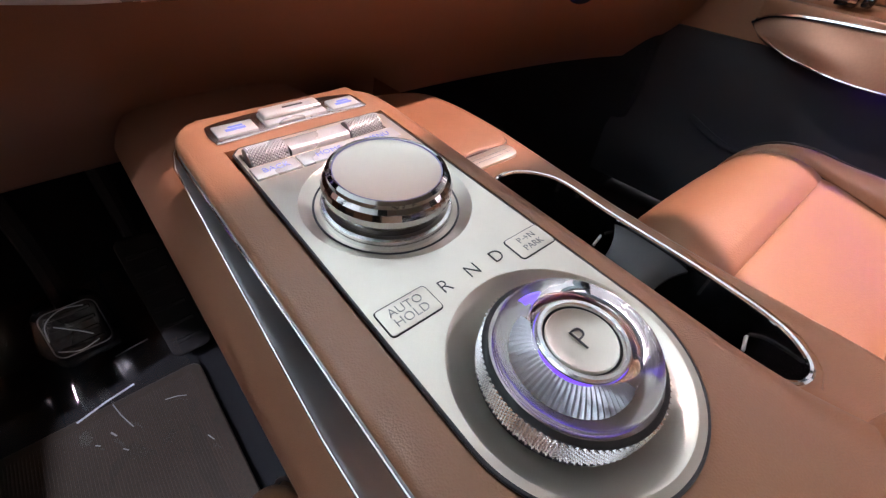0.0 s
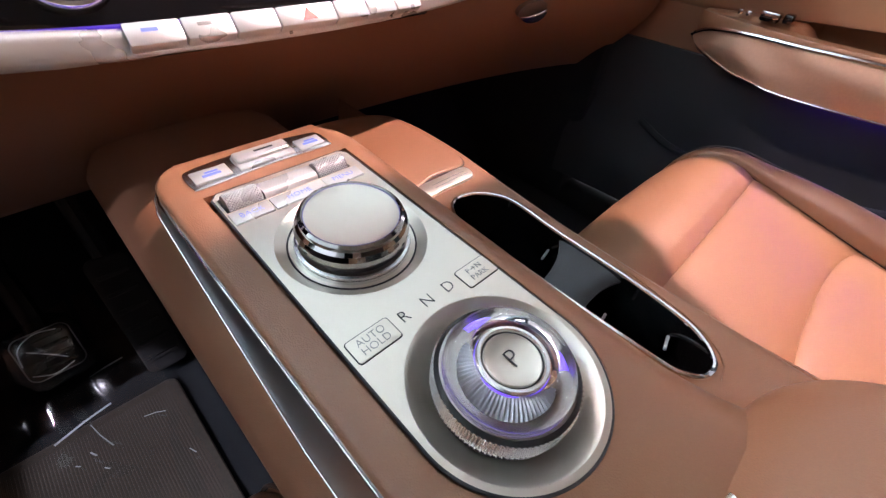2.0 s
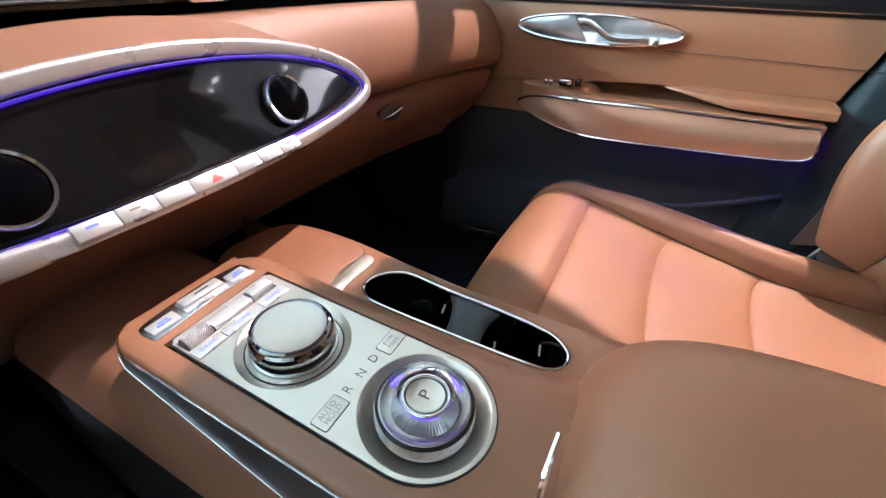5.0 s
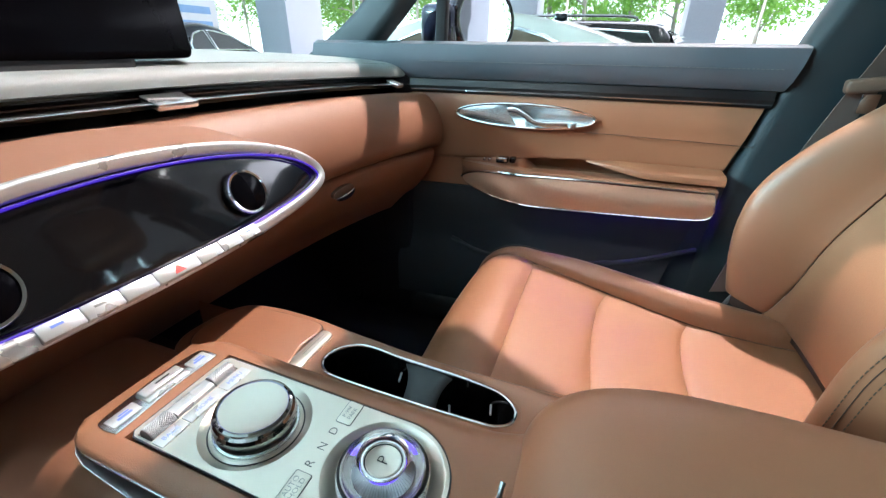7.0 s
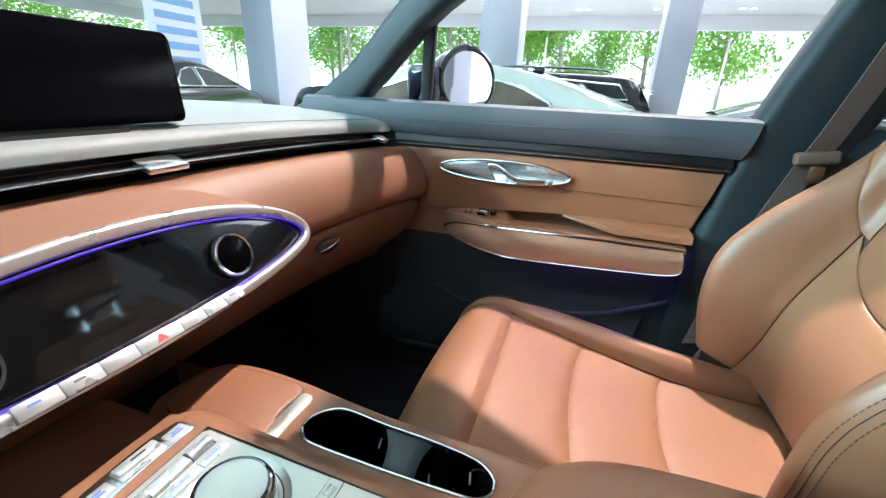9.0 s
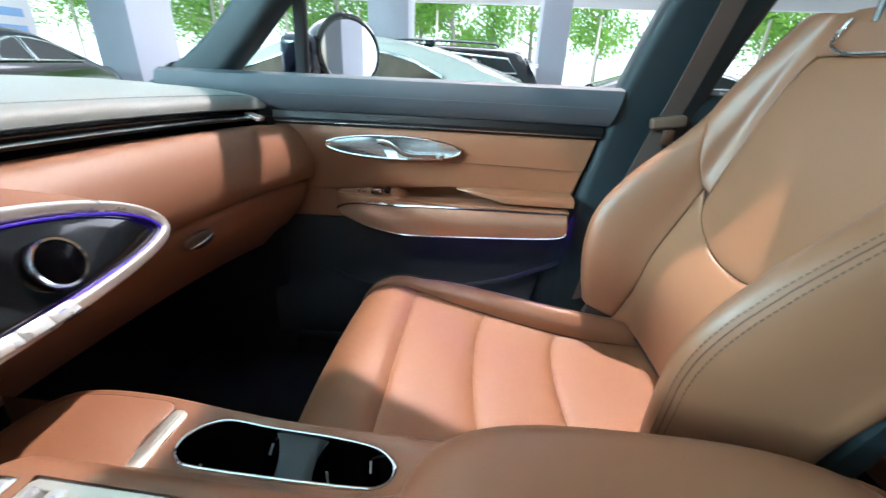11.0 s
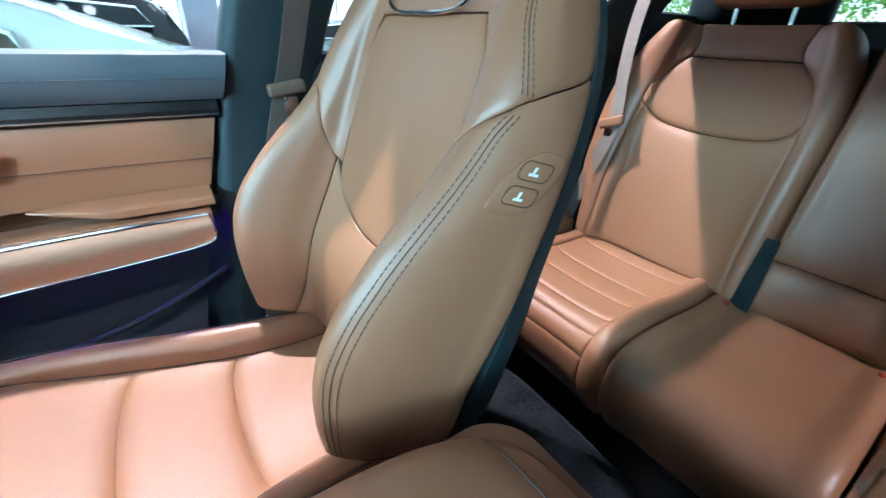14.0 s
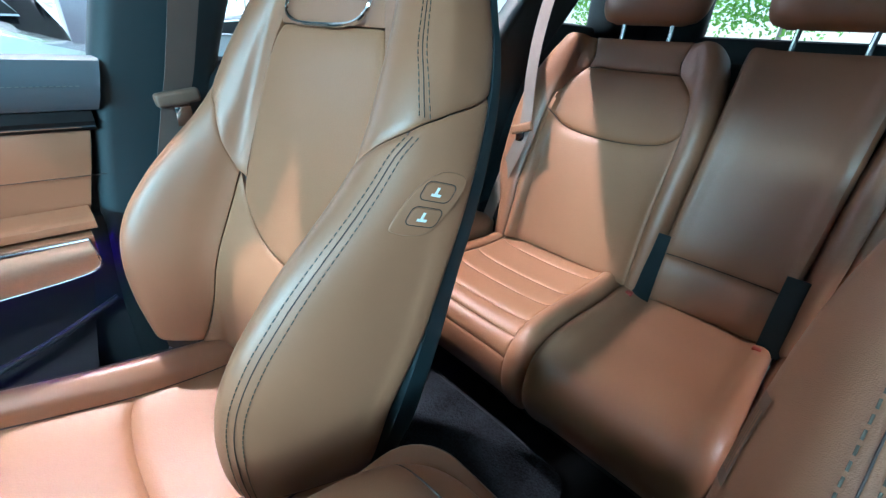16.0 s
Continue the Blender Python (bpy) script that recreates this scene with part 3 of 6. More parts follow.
part("armrest", grid(arm_rows, close_u=True, cap=True), TAN, door, "tan leather armrest with a deep pull cup")
# the elbow pad runs out forwards into a slanting point on the door
pad_rows = []
for i in range(29):
    y = lerp(-0.078, -0.334, i / 28)
    xi = float(np.interp(y, [-0.345, -0.20, -0.18, -0.078], [0.737, 0.738, 0.743, 0.797]))
    zt = float(np.interp(y, [-0.345, -0.15, -0.078], [0.8165, 0.814, 0.8095]))
    zb = float(np.interp(y, [-0.345, -0.19, -0.078], [0.7975, 0.796, 0.8065]))
    e = (zt - zb) * 0.3
    pad_rows.append([(x + lean(y) * 0.6, y, z) for x, z in ((DX + 0.01, zb), (xi + 0.004, zb), (xi + 0.001, zb + 0.3 * e), (xi, zb + e), (xi + 0.001, zt - e), (xi + 0.006, zt - 0.3 * e), (xi + 0.014, zt), (DX + 0.01, zt + 0.001))])
part("elbow_pad", grid(pad_rows, close_u=True, cap=True), TAN, door, "tan leather elbow pad with a slanting front edge")
sw = part("window_switch", join(rbox(DX - 0.050, DX - 0.022, 0.088, 0.114, 0.796, 0.808, 0.003), rbox(DX - 0.047, DX - 0.027, 0.071, 0.084, 0.798, 0.811, 0.003)), BLACK, door, "black window switch with chrome lip")
part("switch_lip", rbox(DX - 0.052, DX - 0.046, 0.088, 0.114, 0.801, 0.810, 0.002), CHROME, sw, "chrome lip")
for k in range(2):
    part("lock_key", rbox(DX - 0.040, DX - 0.030, 0.128 + 0.012 * k, 0.135 + 0.012 * k, 0.796, 0.804, 0.002), SATIN, sw, "small silver lock key")


# lens-shaped trim pod under the armrest
def pod_outline(k=0.0):
    topc = curve([(0.200 - k, 0.752), (0.17, 0.768 - k), (0.10, 0.777 - k), (-0.05, 0.782 - k), (-0.20, 0.785 - k), (-0.318 + k, 0.786 - k)], 26)
    bot = curve([(-0.322 + k, 0.764), (-0.318 + k, 0.742 + k), (-0.27, 0.732 + k), (-0.12, 0.722 + k), (0.02, 0.717 + k), (0.11, 0.723 + k), (0.175, 0.738 + k)], 26)
    return [(p.x, p.y) for p in (Vector((a[0], a[1])) for a in topc)] + [(p.x, p.y) for p in (Vector((a[0], a[1])) for a in bot)]


POD = mat("brushed_copper_trim", (0.42, 0.245, 0.165), 0.36, 0.55, vary=0.08, grain=300, bump=0.1, stain=8)
po = pod_outline()
pod_top, pod_bot = po[:26], po[26:][::-1]
px = lambda y: DX - 0.018 - 0.8 * arm_w(y) + lean(y)
pod_rows = []
for (ya, za), (yb, zb) in zip(pod_top, pod_bot):
    xa, xb = px(ya), DX - 0.022 - 0.92 * arm_w(yb) + lean(yb)
    pod_rows.append([(lerp(xa, xb, f) - 0.006 * math.sin(math.pi * f), lerp(ya, yb, f), lerp(za, zb, f)) for f in np.linspace(0, 1, 9)] + [(DX + 0.01, lerp(ya, yb, 0.9), zb), (DX + 0.01, lerp(ya, yb, 0.1), za)])
pod = part("trim_pod", grid(pod_rows, close_u=True, cap=True), POD, door, "copper-tan lens-shaped trim panel")
part("chrome_frame", tube([Vector((px(y) - 0.001, y, z + 0.001)) for y, z in pod_top], 0.0034, 8), CHROME, pod, "chrome upper edge")
part("chrome_frame", tube([Vector(r[0]) for r in pod_rows[:1]] + [Vector(r[8]) + Vector((-0.001, 0, 0)) for r in pod_rows] + [Vector(pod_rows[-1][0])], 0.0019, 8), CHROME, pod, "thin chrome lower edge")
part("ambient_strip", tube([Vector((DX - 0.012, y, z + 0.001)) for y, z in pod_bot[4:-3]], 0.0014, 6), UNDERLIGHT, door, "violet ambient light strip")
# handle: oval bowl with bezel, fixed half and lever
han = part("door_handle", on_door(ell(0.219, -0.083, 0.898, 0.0245, p=2.0), DX - 0.0235, -0.009, 0.014, 7), BOWL, door, "silver oval door handle bowl")
part("bezel", tube([Vector((DX - 0.0240, p[0], p[1])) for p in ell(0.219, -0.083, 0.898, 0.0245)], 0.0026, 8, closed=True, up=(1, 0, 0)), CHROME, han)
half = [(p[0], p[1]) for p in ell(0.212, -0.02, 0.898, 0.0215) if p[0] > 0.083 + 0.8 * (p[1] - 0.898)]
part("fixed_cover", on_door(half, DX - 0.0235, 0.003, 0.008), BOWL, han, "silver satin cover half of the handle")
lev = curve([(DX - 0.026, 0.100, 0.910), (DX - 0.030, 0.080, 0.910), (DX - 0.034, 0.062, 0.902), (DX - 0.035, 0.040, 0.889), (DX - 0.035, 0.015, 0.886), (DX - 0.033, -0.030, 0.888)], 28)
part("lever", sweep(lev, rrect(-0.0042, 0.0042, -0.0060, 0.0060, 0.003, 3)), SATIN, han, "curved chrome pull lever")
part("key_slot", rbox(DX - 0.035, DX - 0.02, -0.046, -0.036, 0.878, 0.892, 0.002), SATIN, han)
# mirror triangle and quarter bar
tri = thing("window_quarter_frame", (DX, 0.30, 1.03), "dark quarter window frame at the mirror", "window frame", kind="structure")
part("upright_bar", sweep([Vector((DX + 0.005, 0.270, 1.02)), Vector((DX - 0.035, 0.246, 1.22))], rrect(-0.010, 0.010, -0.013, 0.013, 0.005, 3), up=(0, 1, 0)), MATTE, tri)
part("corner_cover", rbox(DX + 0.01, DX + 0.05, 0.22, 0.50, 0.99, 1.030, 0.010), TEAL, tri)

# driver door, plain and unseen, added closed to keep light off the footwell
dd = thing("front_door", (2 * CX - DX, -0.05, 0.38), "unseen driver door in tan leather and dark trim, closed to block light", "car door")
for nm, pr, mt in (("upper_trim", upper, DOORTOP), ("middle_panel", mid, TAN), ("lower_panel", low, DOORLOW)):
    part(nm, mirror_x(door_profile(pr, 0.34, REAR, dx=lean, slant=0.24)), mt, dd)
# rear doors
for sgn in (1, -1):
    rd = thing("rear_door", (CX + sgn * (DX - CX), -0.9, 0.38), "closed rear door with tan leather and dark teal trim", "car door", "rear doors")
    for nm, pr, mt in (("upper_trim", upper, TEAL), ("middle_panel", mid, TAN), ("lower_panel", low, DOORLOW)):
        g = door_profile(pr, -0.50, -1.22, dx=lambda y: 0.0)
        part(nm, g if sgn > 0 else mirror_x(g), mt, rd)

# exterior mirror
mir = thing("door_mirror", (0.97, 0.30, 1.02), "navy door mirror with black rimmed glass outside the window", "mirror")
MM = Matrix.Translation((1.04, 0.235, 1.092)) @ Matrix.Rotation(radians(-15), 4, "Z") @ Matrix.Diagonal((1.16, 1, 1.08, 1))
shell = []
for i in range(13):
    f = i / 12
    shell.append([(0.125 * math.cos(a) * (1 - 0.85 * f * f), 0.12 * f, 0.078 * math.sin(a) * (1 - 0.8 * f * f)) for a in np.linspace(0, 2 * math.pi, 40, endpoint=False)])
part("housing", move(grid(shell, close_u=True, cap=True), MM), PAINT_N, mir, "navy blue housing")
part("rim", move(tube([Vector((0.124 * math.cos(a), -0.004, 0.077 * math.sin(a))) for a in np.linspace(0, 2 * math.pi, 48, endpoint=False)], 0.008, 8, closed=True, up=(0, 1, 0)), MM), BLACK, mir)
part("mirror_glass", move(lathe([(0.001, 0.001), (0.06, 0.001), (0.118, 0.001)], 40), MM @ Matrix.Translation((0, -0.007, 0)) @ Matrix.Rotation(radians(90), 4, "X") @ Matrix.Diagonal((1, 0.61, 1, 1))), MIRROR, mir, "mirror glass")
part("inner_shell", move(rbox(-0.155, -0.105, -0.006, 0.085, -0.10, 0.03, 0.02, 3), MM), PAINT_N, mir, "navy blue inner shell")
part("stalk", sweep(curve([(0.84, 0.30, 1.0), (0.92, 0.30, 1.005), (1.0, 0.29, 1.02)], 8), rrect(-0.03, 0.03, -0.015, 0.015, 0.01, 3)), PAINT_N, mir)

# ---- dashboard ----
dash = thing("dashboard", (CX, 0.45, 0.60), "tan and dark grey leather dashboard with gloss black vent band", "dashboard")


def dash_rows(prof, x0=CX - 0.74, x1=0.758, n=40, bow=0.055):
    """A cross-section (y, z) drawn from side to side, curving back at the doors."""
    rows = []
    for i in range(n + 1):
        x = lerp(x0, x1, i / n)
        u = (x - CX) / 0.72
        dy = -bow * u * u * (0.3 + 0.7 * u * u)
        dz = -0.016 * u * u
        rows.append([(x, y + dy, z + dz) for y, z in prof])
    return grid(rows, close_u=True, cap=True)


topc = [(v.x, v.y) for v in (Vector((p[0], p[1])) for p in curve([(1.05, 1.02, 0), (0.80, 1.028, 0), (0.55, 1.022, 0), (0.44, 1.014, 0), (0.405, 1.006, 0), (0.392, 0.997, 0), (0.388, 0.985, 0)], 22))]
part("top_pad", dash_rows(topc + [(0.41, 0.98), (1.05, 0.95)]), DASHTOP, dash, "dark grey leather dash top")
part("stitching", stitches([Vector((x, 0.4085 - 0.055 * ((x - CX) / 0.72) ** 2 * (0.3 + 0.7 * ((x - CX) / 0.72) ** 2), 1.0095 - 0.016 * ((x - CX) / 0.72) ** 2)) for x in np.linspace(CX - 0.5, 0.72, 90)], 0.007, 0.0048, 0.0006), PALE_STITCH, dash, "grey stitch line")
part("vent_band", dash_rows([(0.46, 0.99), (0.402, 0.988), (0.405, 0.972), (0.392, 0.966), (0.392, 0.962), (0.41, 0.956), (0.40, 0.946), (0.46, 0.946)]), BLACK, dash, "gloss black air vent band")
part("vent_chrome_strip", dash_rows([(0.392, 0.971), (0.380, 0.9705), (0.378, 0.969), (0.380, 0.9675), (0.392, 0.967)]), CHROME, dash, "slim chrome strip along the vents")
u_of = lambda x: (x - CX) / 0.72
dsh = lambda x: -0.055 * u_of(x) ** 2 * (0.3 + 0.7 * u_of(x) ** 2)
for x in (-0.13, 0.205, 0.705):
    w = 0.026 if x < 0.6 else 0.014
    part("vent_tab", move(rbox(-w, w, -0.010, 0.02, -0.004, 0.004, 0.002), Matrix.Translation((x, 0.373 + dsh(x), 0.969 - 0.016 * u_of(x) ** 2)) @ Matrix.Rotation(radians(18), 4, "X")), SATIN, dash, "satin silver vent slider tab")
facec = [(v.x, v.y) for v in curve([(0.385, 0.950, 0), (0.362, 0.952, 0), (0.345, 0.946, 0), (0.325, 0.925, 0), (0.310, 0.895, 0), (0.305, 0.865, 0), (0.309, 0.843, 0), (0.318, 0.834, 0)], 26)]
part("upper_fascia", dash_rows(facec + [(0.42, 0.834), (0.42, 0.950)], x1=0.772), TAN_DASH, dash, "tan leather fascia roll")
lowc = [(v.x, v.y) for v in curve([(0.345, 0.833, 0), (0.327, 0.829, 0), (0.322, 0.818, 0), (0.327, 0.795, 0), (0.339, 0.77, 0), (0.366, 0.735, 0), (0.40, 0.70, 0), (0.43, 0.668, 0)], 24)]
part("lower_fascia", dash_rows(lowc + [(0.60, 0.62), (0.60, 0.832)], x1=0.765), TAN_DASH, dash, "tan leather glovebox and knee panel")
GH = Matrix.Translation((0.440, 0.3125, 0.797)) @ Matrix.Rotation(radians(14), 4, "X") @ Matrix.Rotation(radians(90), 4, "Z")
gl = part("glovebox_handle", move(on_door(ell(0.032, -0.032, 0.0, 0.0115), 0.0, -0.004, 0.006), GH), GUIDE, dash, "brown oval glovebox finger pull")
cres = np.linspace(-1.0, 1.57, 22)
part("chrome_crescent", move(sweep([Vector((-0.002, -0.031 * math.sin(a), -0.0105 * math.cos(a))) for a in cres], rrect(-0.0055, 0.0055, -0.003, 0.003, 0.002, 3), up=(1, 0, 0), scale=[0.15 + 1.0 * math.sin(math.pi * (i / 21) ** 1.3) ** 0.8 for i in range(22)]), GH), CHROME, gl, "chrome crescent of the pull")

# oval screen panel with chrome frame
OC, OH = 0.066, 0.259


def oval(k=1.0, drop=0.0, n=40):
    pts = []
    for i in range(n + 1):
        u = math.cos(math.pi * i / n)
        pts.append((OC + OH * k * u, 0.868 + 0.070 * (k if k < 1 else 1) * (1 - u * u) ** 0.62))
    for i in range(1, n):
        u = -math.cos(math.pi * i / n)
        pts.append((OC + OH * k * u, 0.868 - (0.027 - drop) * (1 - u * u) ** 0.35))
    return pts


def scr_y(z, x):
    return 0.247 + (z - 0.845) * 0.42 + 0.25 * (x - OC) ** 2


sc_out, sc_in = oval(), oval(0.965, 0.004)
base = [[(x, scr_y(z, x) + 0.03, z) for x, z in sc_in], [(x, scr_y(z, x) + 0.004, z) for x, z in sc_out]]
base.append([(x, scr_y(z, x) + 0.002, z) for x, z in sc_in])
for f in (0.8, 0.55, 0.3, 0.05):
    base.append([(OC + (x - OC) * f, scr_y(0.89 + (z - 0.89) * f, OC + (x - OC) * f) + 0.002, 0.89 + (z - 0.89) * f) for x, z in sc_in])
collar = []
for g, d in ((0.020, 0.055), (0.010, 0.030), (0.004, 0.012), (0.001, 0.004)):
    collar.append([(x + g * (x - OC) / OH, scr_y(z, x) + d, z + g * (z - 0.885) / 0.05) for x, z in sc_out])
part("leather_surround", grid(collar, close_u=True), TAN_DASH, dash, "tan leather swelling up to the screen frame")
screen = part("control_screen", grid(base, close_u=True, cap=True), BLACK, dash, "gloss black oval control screen")
part("chrome_frame", sweep([Vector((x, scr_y(z, x) - 0.001, z)) for x, z in sc_out], rrect(-0.006, 0.006, -0.0045, 0.0045, 0.003, 3), closed=True, up=(0, 1, 0),
     scale=[1.1 + 0.35 * max(0, min(1, (-0.02 - x) / 0.05)) * max(0, min(1, (0.872 - z) / 0.02)) for x, z in sc_out]), KEYCAP, screen, "satin chrome frame")
lip = [(OC + (OH - 0.0095) * math.cos(a), 0.868 + (0.0615 * abs(math.sin(a)) ** 1.24 if math.sin(a) > 0 else -0.0185 * abs(math.sin(a)) ** 0.7)) for a in np.linspace(0, 2 * math.pi, 80, endpoint=False)]
part("ambient_strip", tube([Vector((x, scr_y(z, x) - 0.0035, z)) for x, z in lip], 0.0013, 6, closed=True, up=(0, 1, 0)), PURPLE, screen, "violet ambient light strip")
for x in (0.179, -0.052):
    z = 0.881
    ry = Matrix.Translation((x, scr_y(z, x) - 0.001, z)) @ Matrix.Rotation(-math.atan(0.42), 4, "X") @ Matrix.Rotation(radians(90), 4, "X")
    kn = part("climate_dial", move(lathe([(0.0, 0.007), (0.020, 0.007), (0.0215, 0.006), (0.022, 0.0)], 48), ry), SCREEN, screen, "black climate dial")
    part("dial_ring", move(lathe([(0.0215, 0.0), (0.0252, 0.001), (0.0252, 0.006), (0.0240, 0.008), (0.0218, 0.0075), (0.0213, 0.006)], 64), ry), CHROME, kn, "chrome dial ring")
# key row under the screen
row = part("key_row_bar", sweep([Vector((x, 0.247 + 0.25 * (x - OC) ** 2, 0.8415)) for x in np.linspace(-0.047, 0.179, 24)], rrect(-0.010, 0.006, -0.0075, 0.0075, 0.004, 3)), SATIN, dash, "satin chrome key bar")
edges = [-0.040, -0.0115, 0.0165, 0.0445, 0.0865, 0.1135, 0.140, 0.166]
for k in range(7):
    xm = (edges[k] + edges[k + 1]) / 2
    y = 0.236 + 0.25 * (xm - OC) ** 2
    km = Matrix.Translation((xm, y + 0.0045, 0.8465)) @ Matrix.Rotation(math.atan(0.5 * (xm - OC)), 4, "Z") @ Matrix.Rotation(radians(-42), 4, "X")
    hw = (edges[k + 1] - edges[k]) / 2 - 0.0003
    key = part("key", move(rbox(-hw, hw, -0.0035, 0.006, -0.0064, 0.0064, 0.0014), km), KEYCAP, row, "silver climate key")
    if k == 3:
        part("hazard_mark", move(prism([(-0.0052, -0.0040), (0.0052, -0.0040), (0.0, 0.0045)], 0, 0.0006), km @ Matrix.Translation((0, -0.0034, 0)) @ Matrix.Rotation(radians(90), 4, "X")), RED, key, "red warning triangle")
    if k in (0, 1, 6):
        part("key_legend", move(rbox(-0.006, 0.002, -0.0038, -0.0034, 0.0005, 0.0024, 0), km), GREY_MARK if k == 1 else BLUE, key, "small lit legend", smooth=False)
# head-up centre screen on the dash
sc2 = thing("infotainment_screen", (0.03, 0.45, 1.01), "wide black infotainment screen standing on the dash", "screen")
sm = Matrix.Translation((0.0, 0.415, 1.013)) @ Matrix.Rotation(radians(-5), 4, "X")
part("casing", move(prism([(p[0], p[1]) for p in rrect(-0.33, 0.275, 0.0, 0.104, 0.010, 5)], -0.012, 0.012, 0.004), sm @ Matrix.Rotation(radians(90), 4, "X")), SCREEN, sc2, "black casing")
part("foot", move(rbox(-0.2, 0.2, -0.01, 0.03, -0.02, 0.01, 0.006), sm), MATTE, sc2)

# ---- centre console ----
con = thing("centre_console", (0.045, 0.0, 0.33), "tan leather centre console with silver control plate and cup holders", "console")
SL = 0.05
PM = Matrix.Translation((0, 0, 0.775)) @ Matrix.Rotation(math.atan(SL), 4, "X")
zp = lambda y: 0.775 + SL * y
# lower body: leather shoulders over dark carpeted sides
part("side_carpet", join(rbox(-0.078, 0.090, -0.50, 0.50, 0.33, 0.715, 0.01), rbox(0.085, 0.170, -0.50, 0.50, 0.33, 0.63, 0.01)), CARPET, con, "dark carpeted console side")
sh_rows = []
for i in range(31):
    y = lerp(0.37, -0.20, i / 30)
    fw = max(0.0, (y - 0.22) / 0.15)
    zt = 0.735 - 0.004 * fw
    prof = [(-0.080, 0.69), (-0.086, 0.702), (-0.0855, 0.709), (-0.081, 0.719), (-0.070, 0.735), (-0.058, 0.7435 - 0.003 * fw), (-0.035, zt + 0.011), (0.03, zt + 0.012), (0.06, zt + 0.004), (0.080, 0.722), (0.088, 0.705), (0.090, 0.62), (0.1615, 0.62), (0.1625, 0.705), (0.1655, 0.720),
            (0.172, 0.712), (0.174, 0.69), (0.174, 0.60), (-0.07, 0.60)]
    sh_rows.append([(x, y, z) for x, z in prof])
part("leather_base", grid(sh_rows, close_u=True, cap=True), TAN_DASH, con, "tan leather console shoulder")
# raised island that carries the control plate; behind the cups its side swells up to the armrest
YF = [(0.040, -0.02), (0.070, -0.028), (0.085, -0.040), (0.097, -0.058), (0.106, -0.0690), (0.117, -0.0735), (0.128, -0.0715), (0.136, -0.0660), (0.1435, -0.0565), (0.149, -0.040), (0.1545, -0.01), (0.1575, 0.01), (0.1595, 0.015)]


def flank(x, y):
    """Height of the leather to the right of the control plate."""
    t = zp(y)
    ease = min(1, max(0, (float(np.interp(x, [q[0] for q in YF], [q[1] for q in YF])) - y) / 0.075))
    ease = ease * ease * (3 - 2 * ease)
    h = t - 0.7287
    za = float(np.interp(x, [0.050, 0.057, 0.066, 0.074, 0.082, 0.090, 0.0985, 0.1575, 0.2], [t, t - 0.0025, t - 0.009, 0.7287 + 0.60 * h, 0.7287 + 0.36 * h, 0.7287 + 0.15 * h, 0.7290, 0.7290, 0.72]))
    zb = float(np.interp(x, [0.050, 0.07, 0.09, 0.11, 0.13, 0.145, 0.155, 0.158, 0.16], [t, t - 0.0045, t - 0.0095, t - 0.0155, t - 0.023, t - 0.030, t - 0.037, t - 0.041, t - 0.048]))
    return lerp(za, zb, ease)


isl = []
for y in [0.2215, 0.2212, 0.2205, 0.219, 0.216, 0.211, 0.205, 0.198, 0.19, 0.183, 0.1776, 0.1774, 0.17, 0.16] + [0.15 - 0.01 * i for i in range(16)] + [-0.005 - 0.0035 * i for i in range(10)] + [-0.0385, -0.041, -0.0425, -0.0436, -0.0444, -0.0448, -0.0452, -0.05] + [-0.06 - 0.01 * i for i in range(15)]:
    e = max(0.0, (y - 0.195) / 0.0265)
    rnd = 1 - math.sqrt(max(0.0, 1 - e * e))
    xl, xr = -0.0635 + 0.022 * rnd, 0.060 - 0.022 * rnd
    t = zp(y) - 0.004 * rnd
    dp = 0.012 if y < 0.1775 else 0.0004
    rw = 0.0448 if y >= 0 else math.sqrt(max(0.0, 0.0448 ** 2 - y * y))
    if rw < 0.004:
        rw, dp = 0.004, 0.0
    back = 0.0
    prof = [(xl + 0.004, 0.735), (xl + 0.002, t - 0.012), (xl, t - 0.006), (xl + 0.0006, t - 0.003), (xl + 0.0035, t - 0.0005), (-rw - 0.0012, t), (-rw, t - dp), (rw, t - dp),
            (rw + 0.0012, t), (xr - 0.010, t - 0.0004), (xr - 0.003, t - 0.0025), (xr + 0.006, t - 0.009)]
    if y > 0.0:
        hh = t - 0.7287
        prof += [(xr + 0.014, 0.7287 + 0.60 * hh), (xr + 0.022, 0.7287 + 0.36 * hh), (xr + 0.030, 0.7287 + 0.15 * hh), (0.0985 - 0.02 * rnd, 0.7290), (0.10 - 0.02 * rnd, 0.7225)]
    else:
        prof[-3:] = [(x, flank(x, y)) for x in (0.050, 0.057, 0.066)]
        prof += [(x, flank(x, y)) for x in (0.074, 0.082, 0.090, 0.0985)] + [(0.10, 0.7225)]
    isl.append([(x, y, z) for x, z in prof])
part("leather_island", grid(isl, close_u=True, cap=True), TAN, con, "tan leather surround of the control plate")
# leather sheet that rises from the cups to the armrest
apr = []
for k in range(24):
    row = []
    for x, yf in [(0.0968, -0.0577)] + YF[4:]:
        y = lerp(yf, -0.20, (k / 23) ** 1.3)
        row.append((x, y, flank(x, y) + 0.0004))
    row.append((0.1605, row[-1][1], row[-1][2] - 0.03))
    if k == 0:
        apr.append([(p[0], p[1] + 0.0004, p[2] - 0.004) for p in row])
    apr.append(row)
part("leather_apron", grid(apr), TAN, con, "tan leather sheet behind the cup holders")
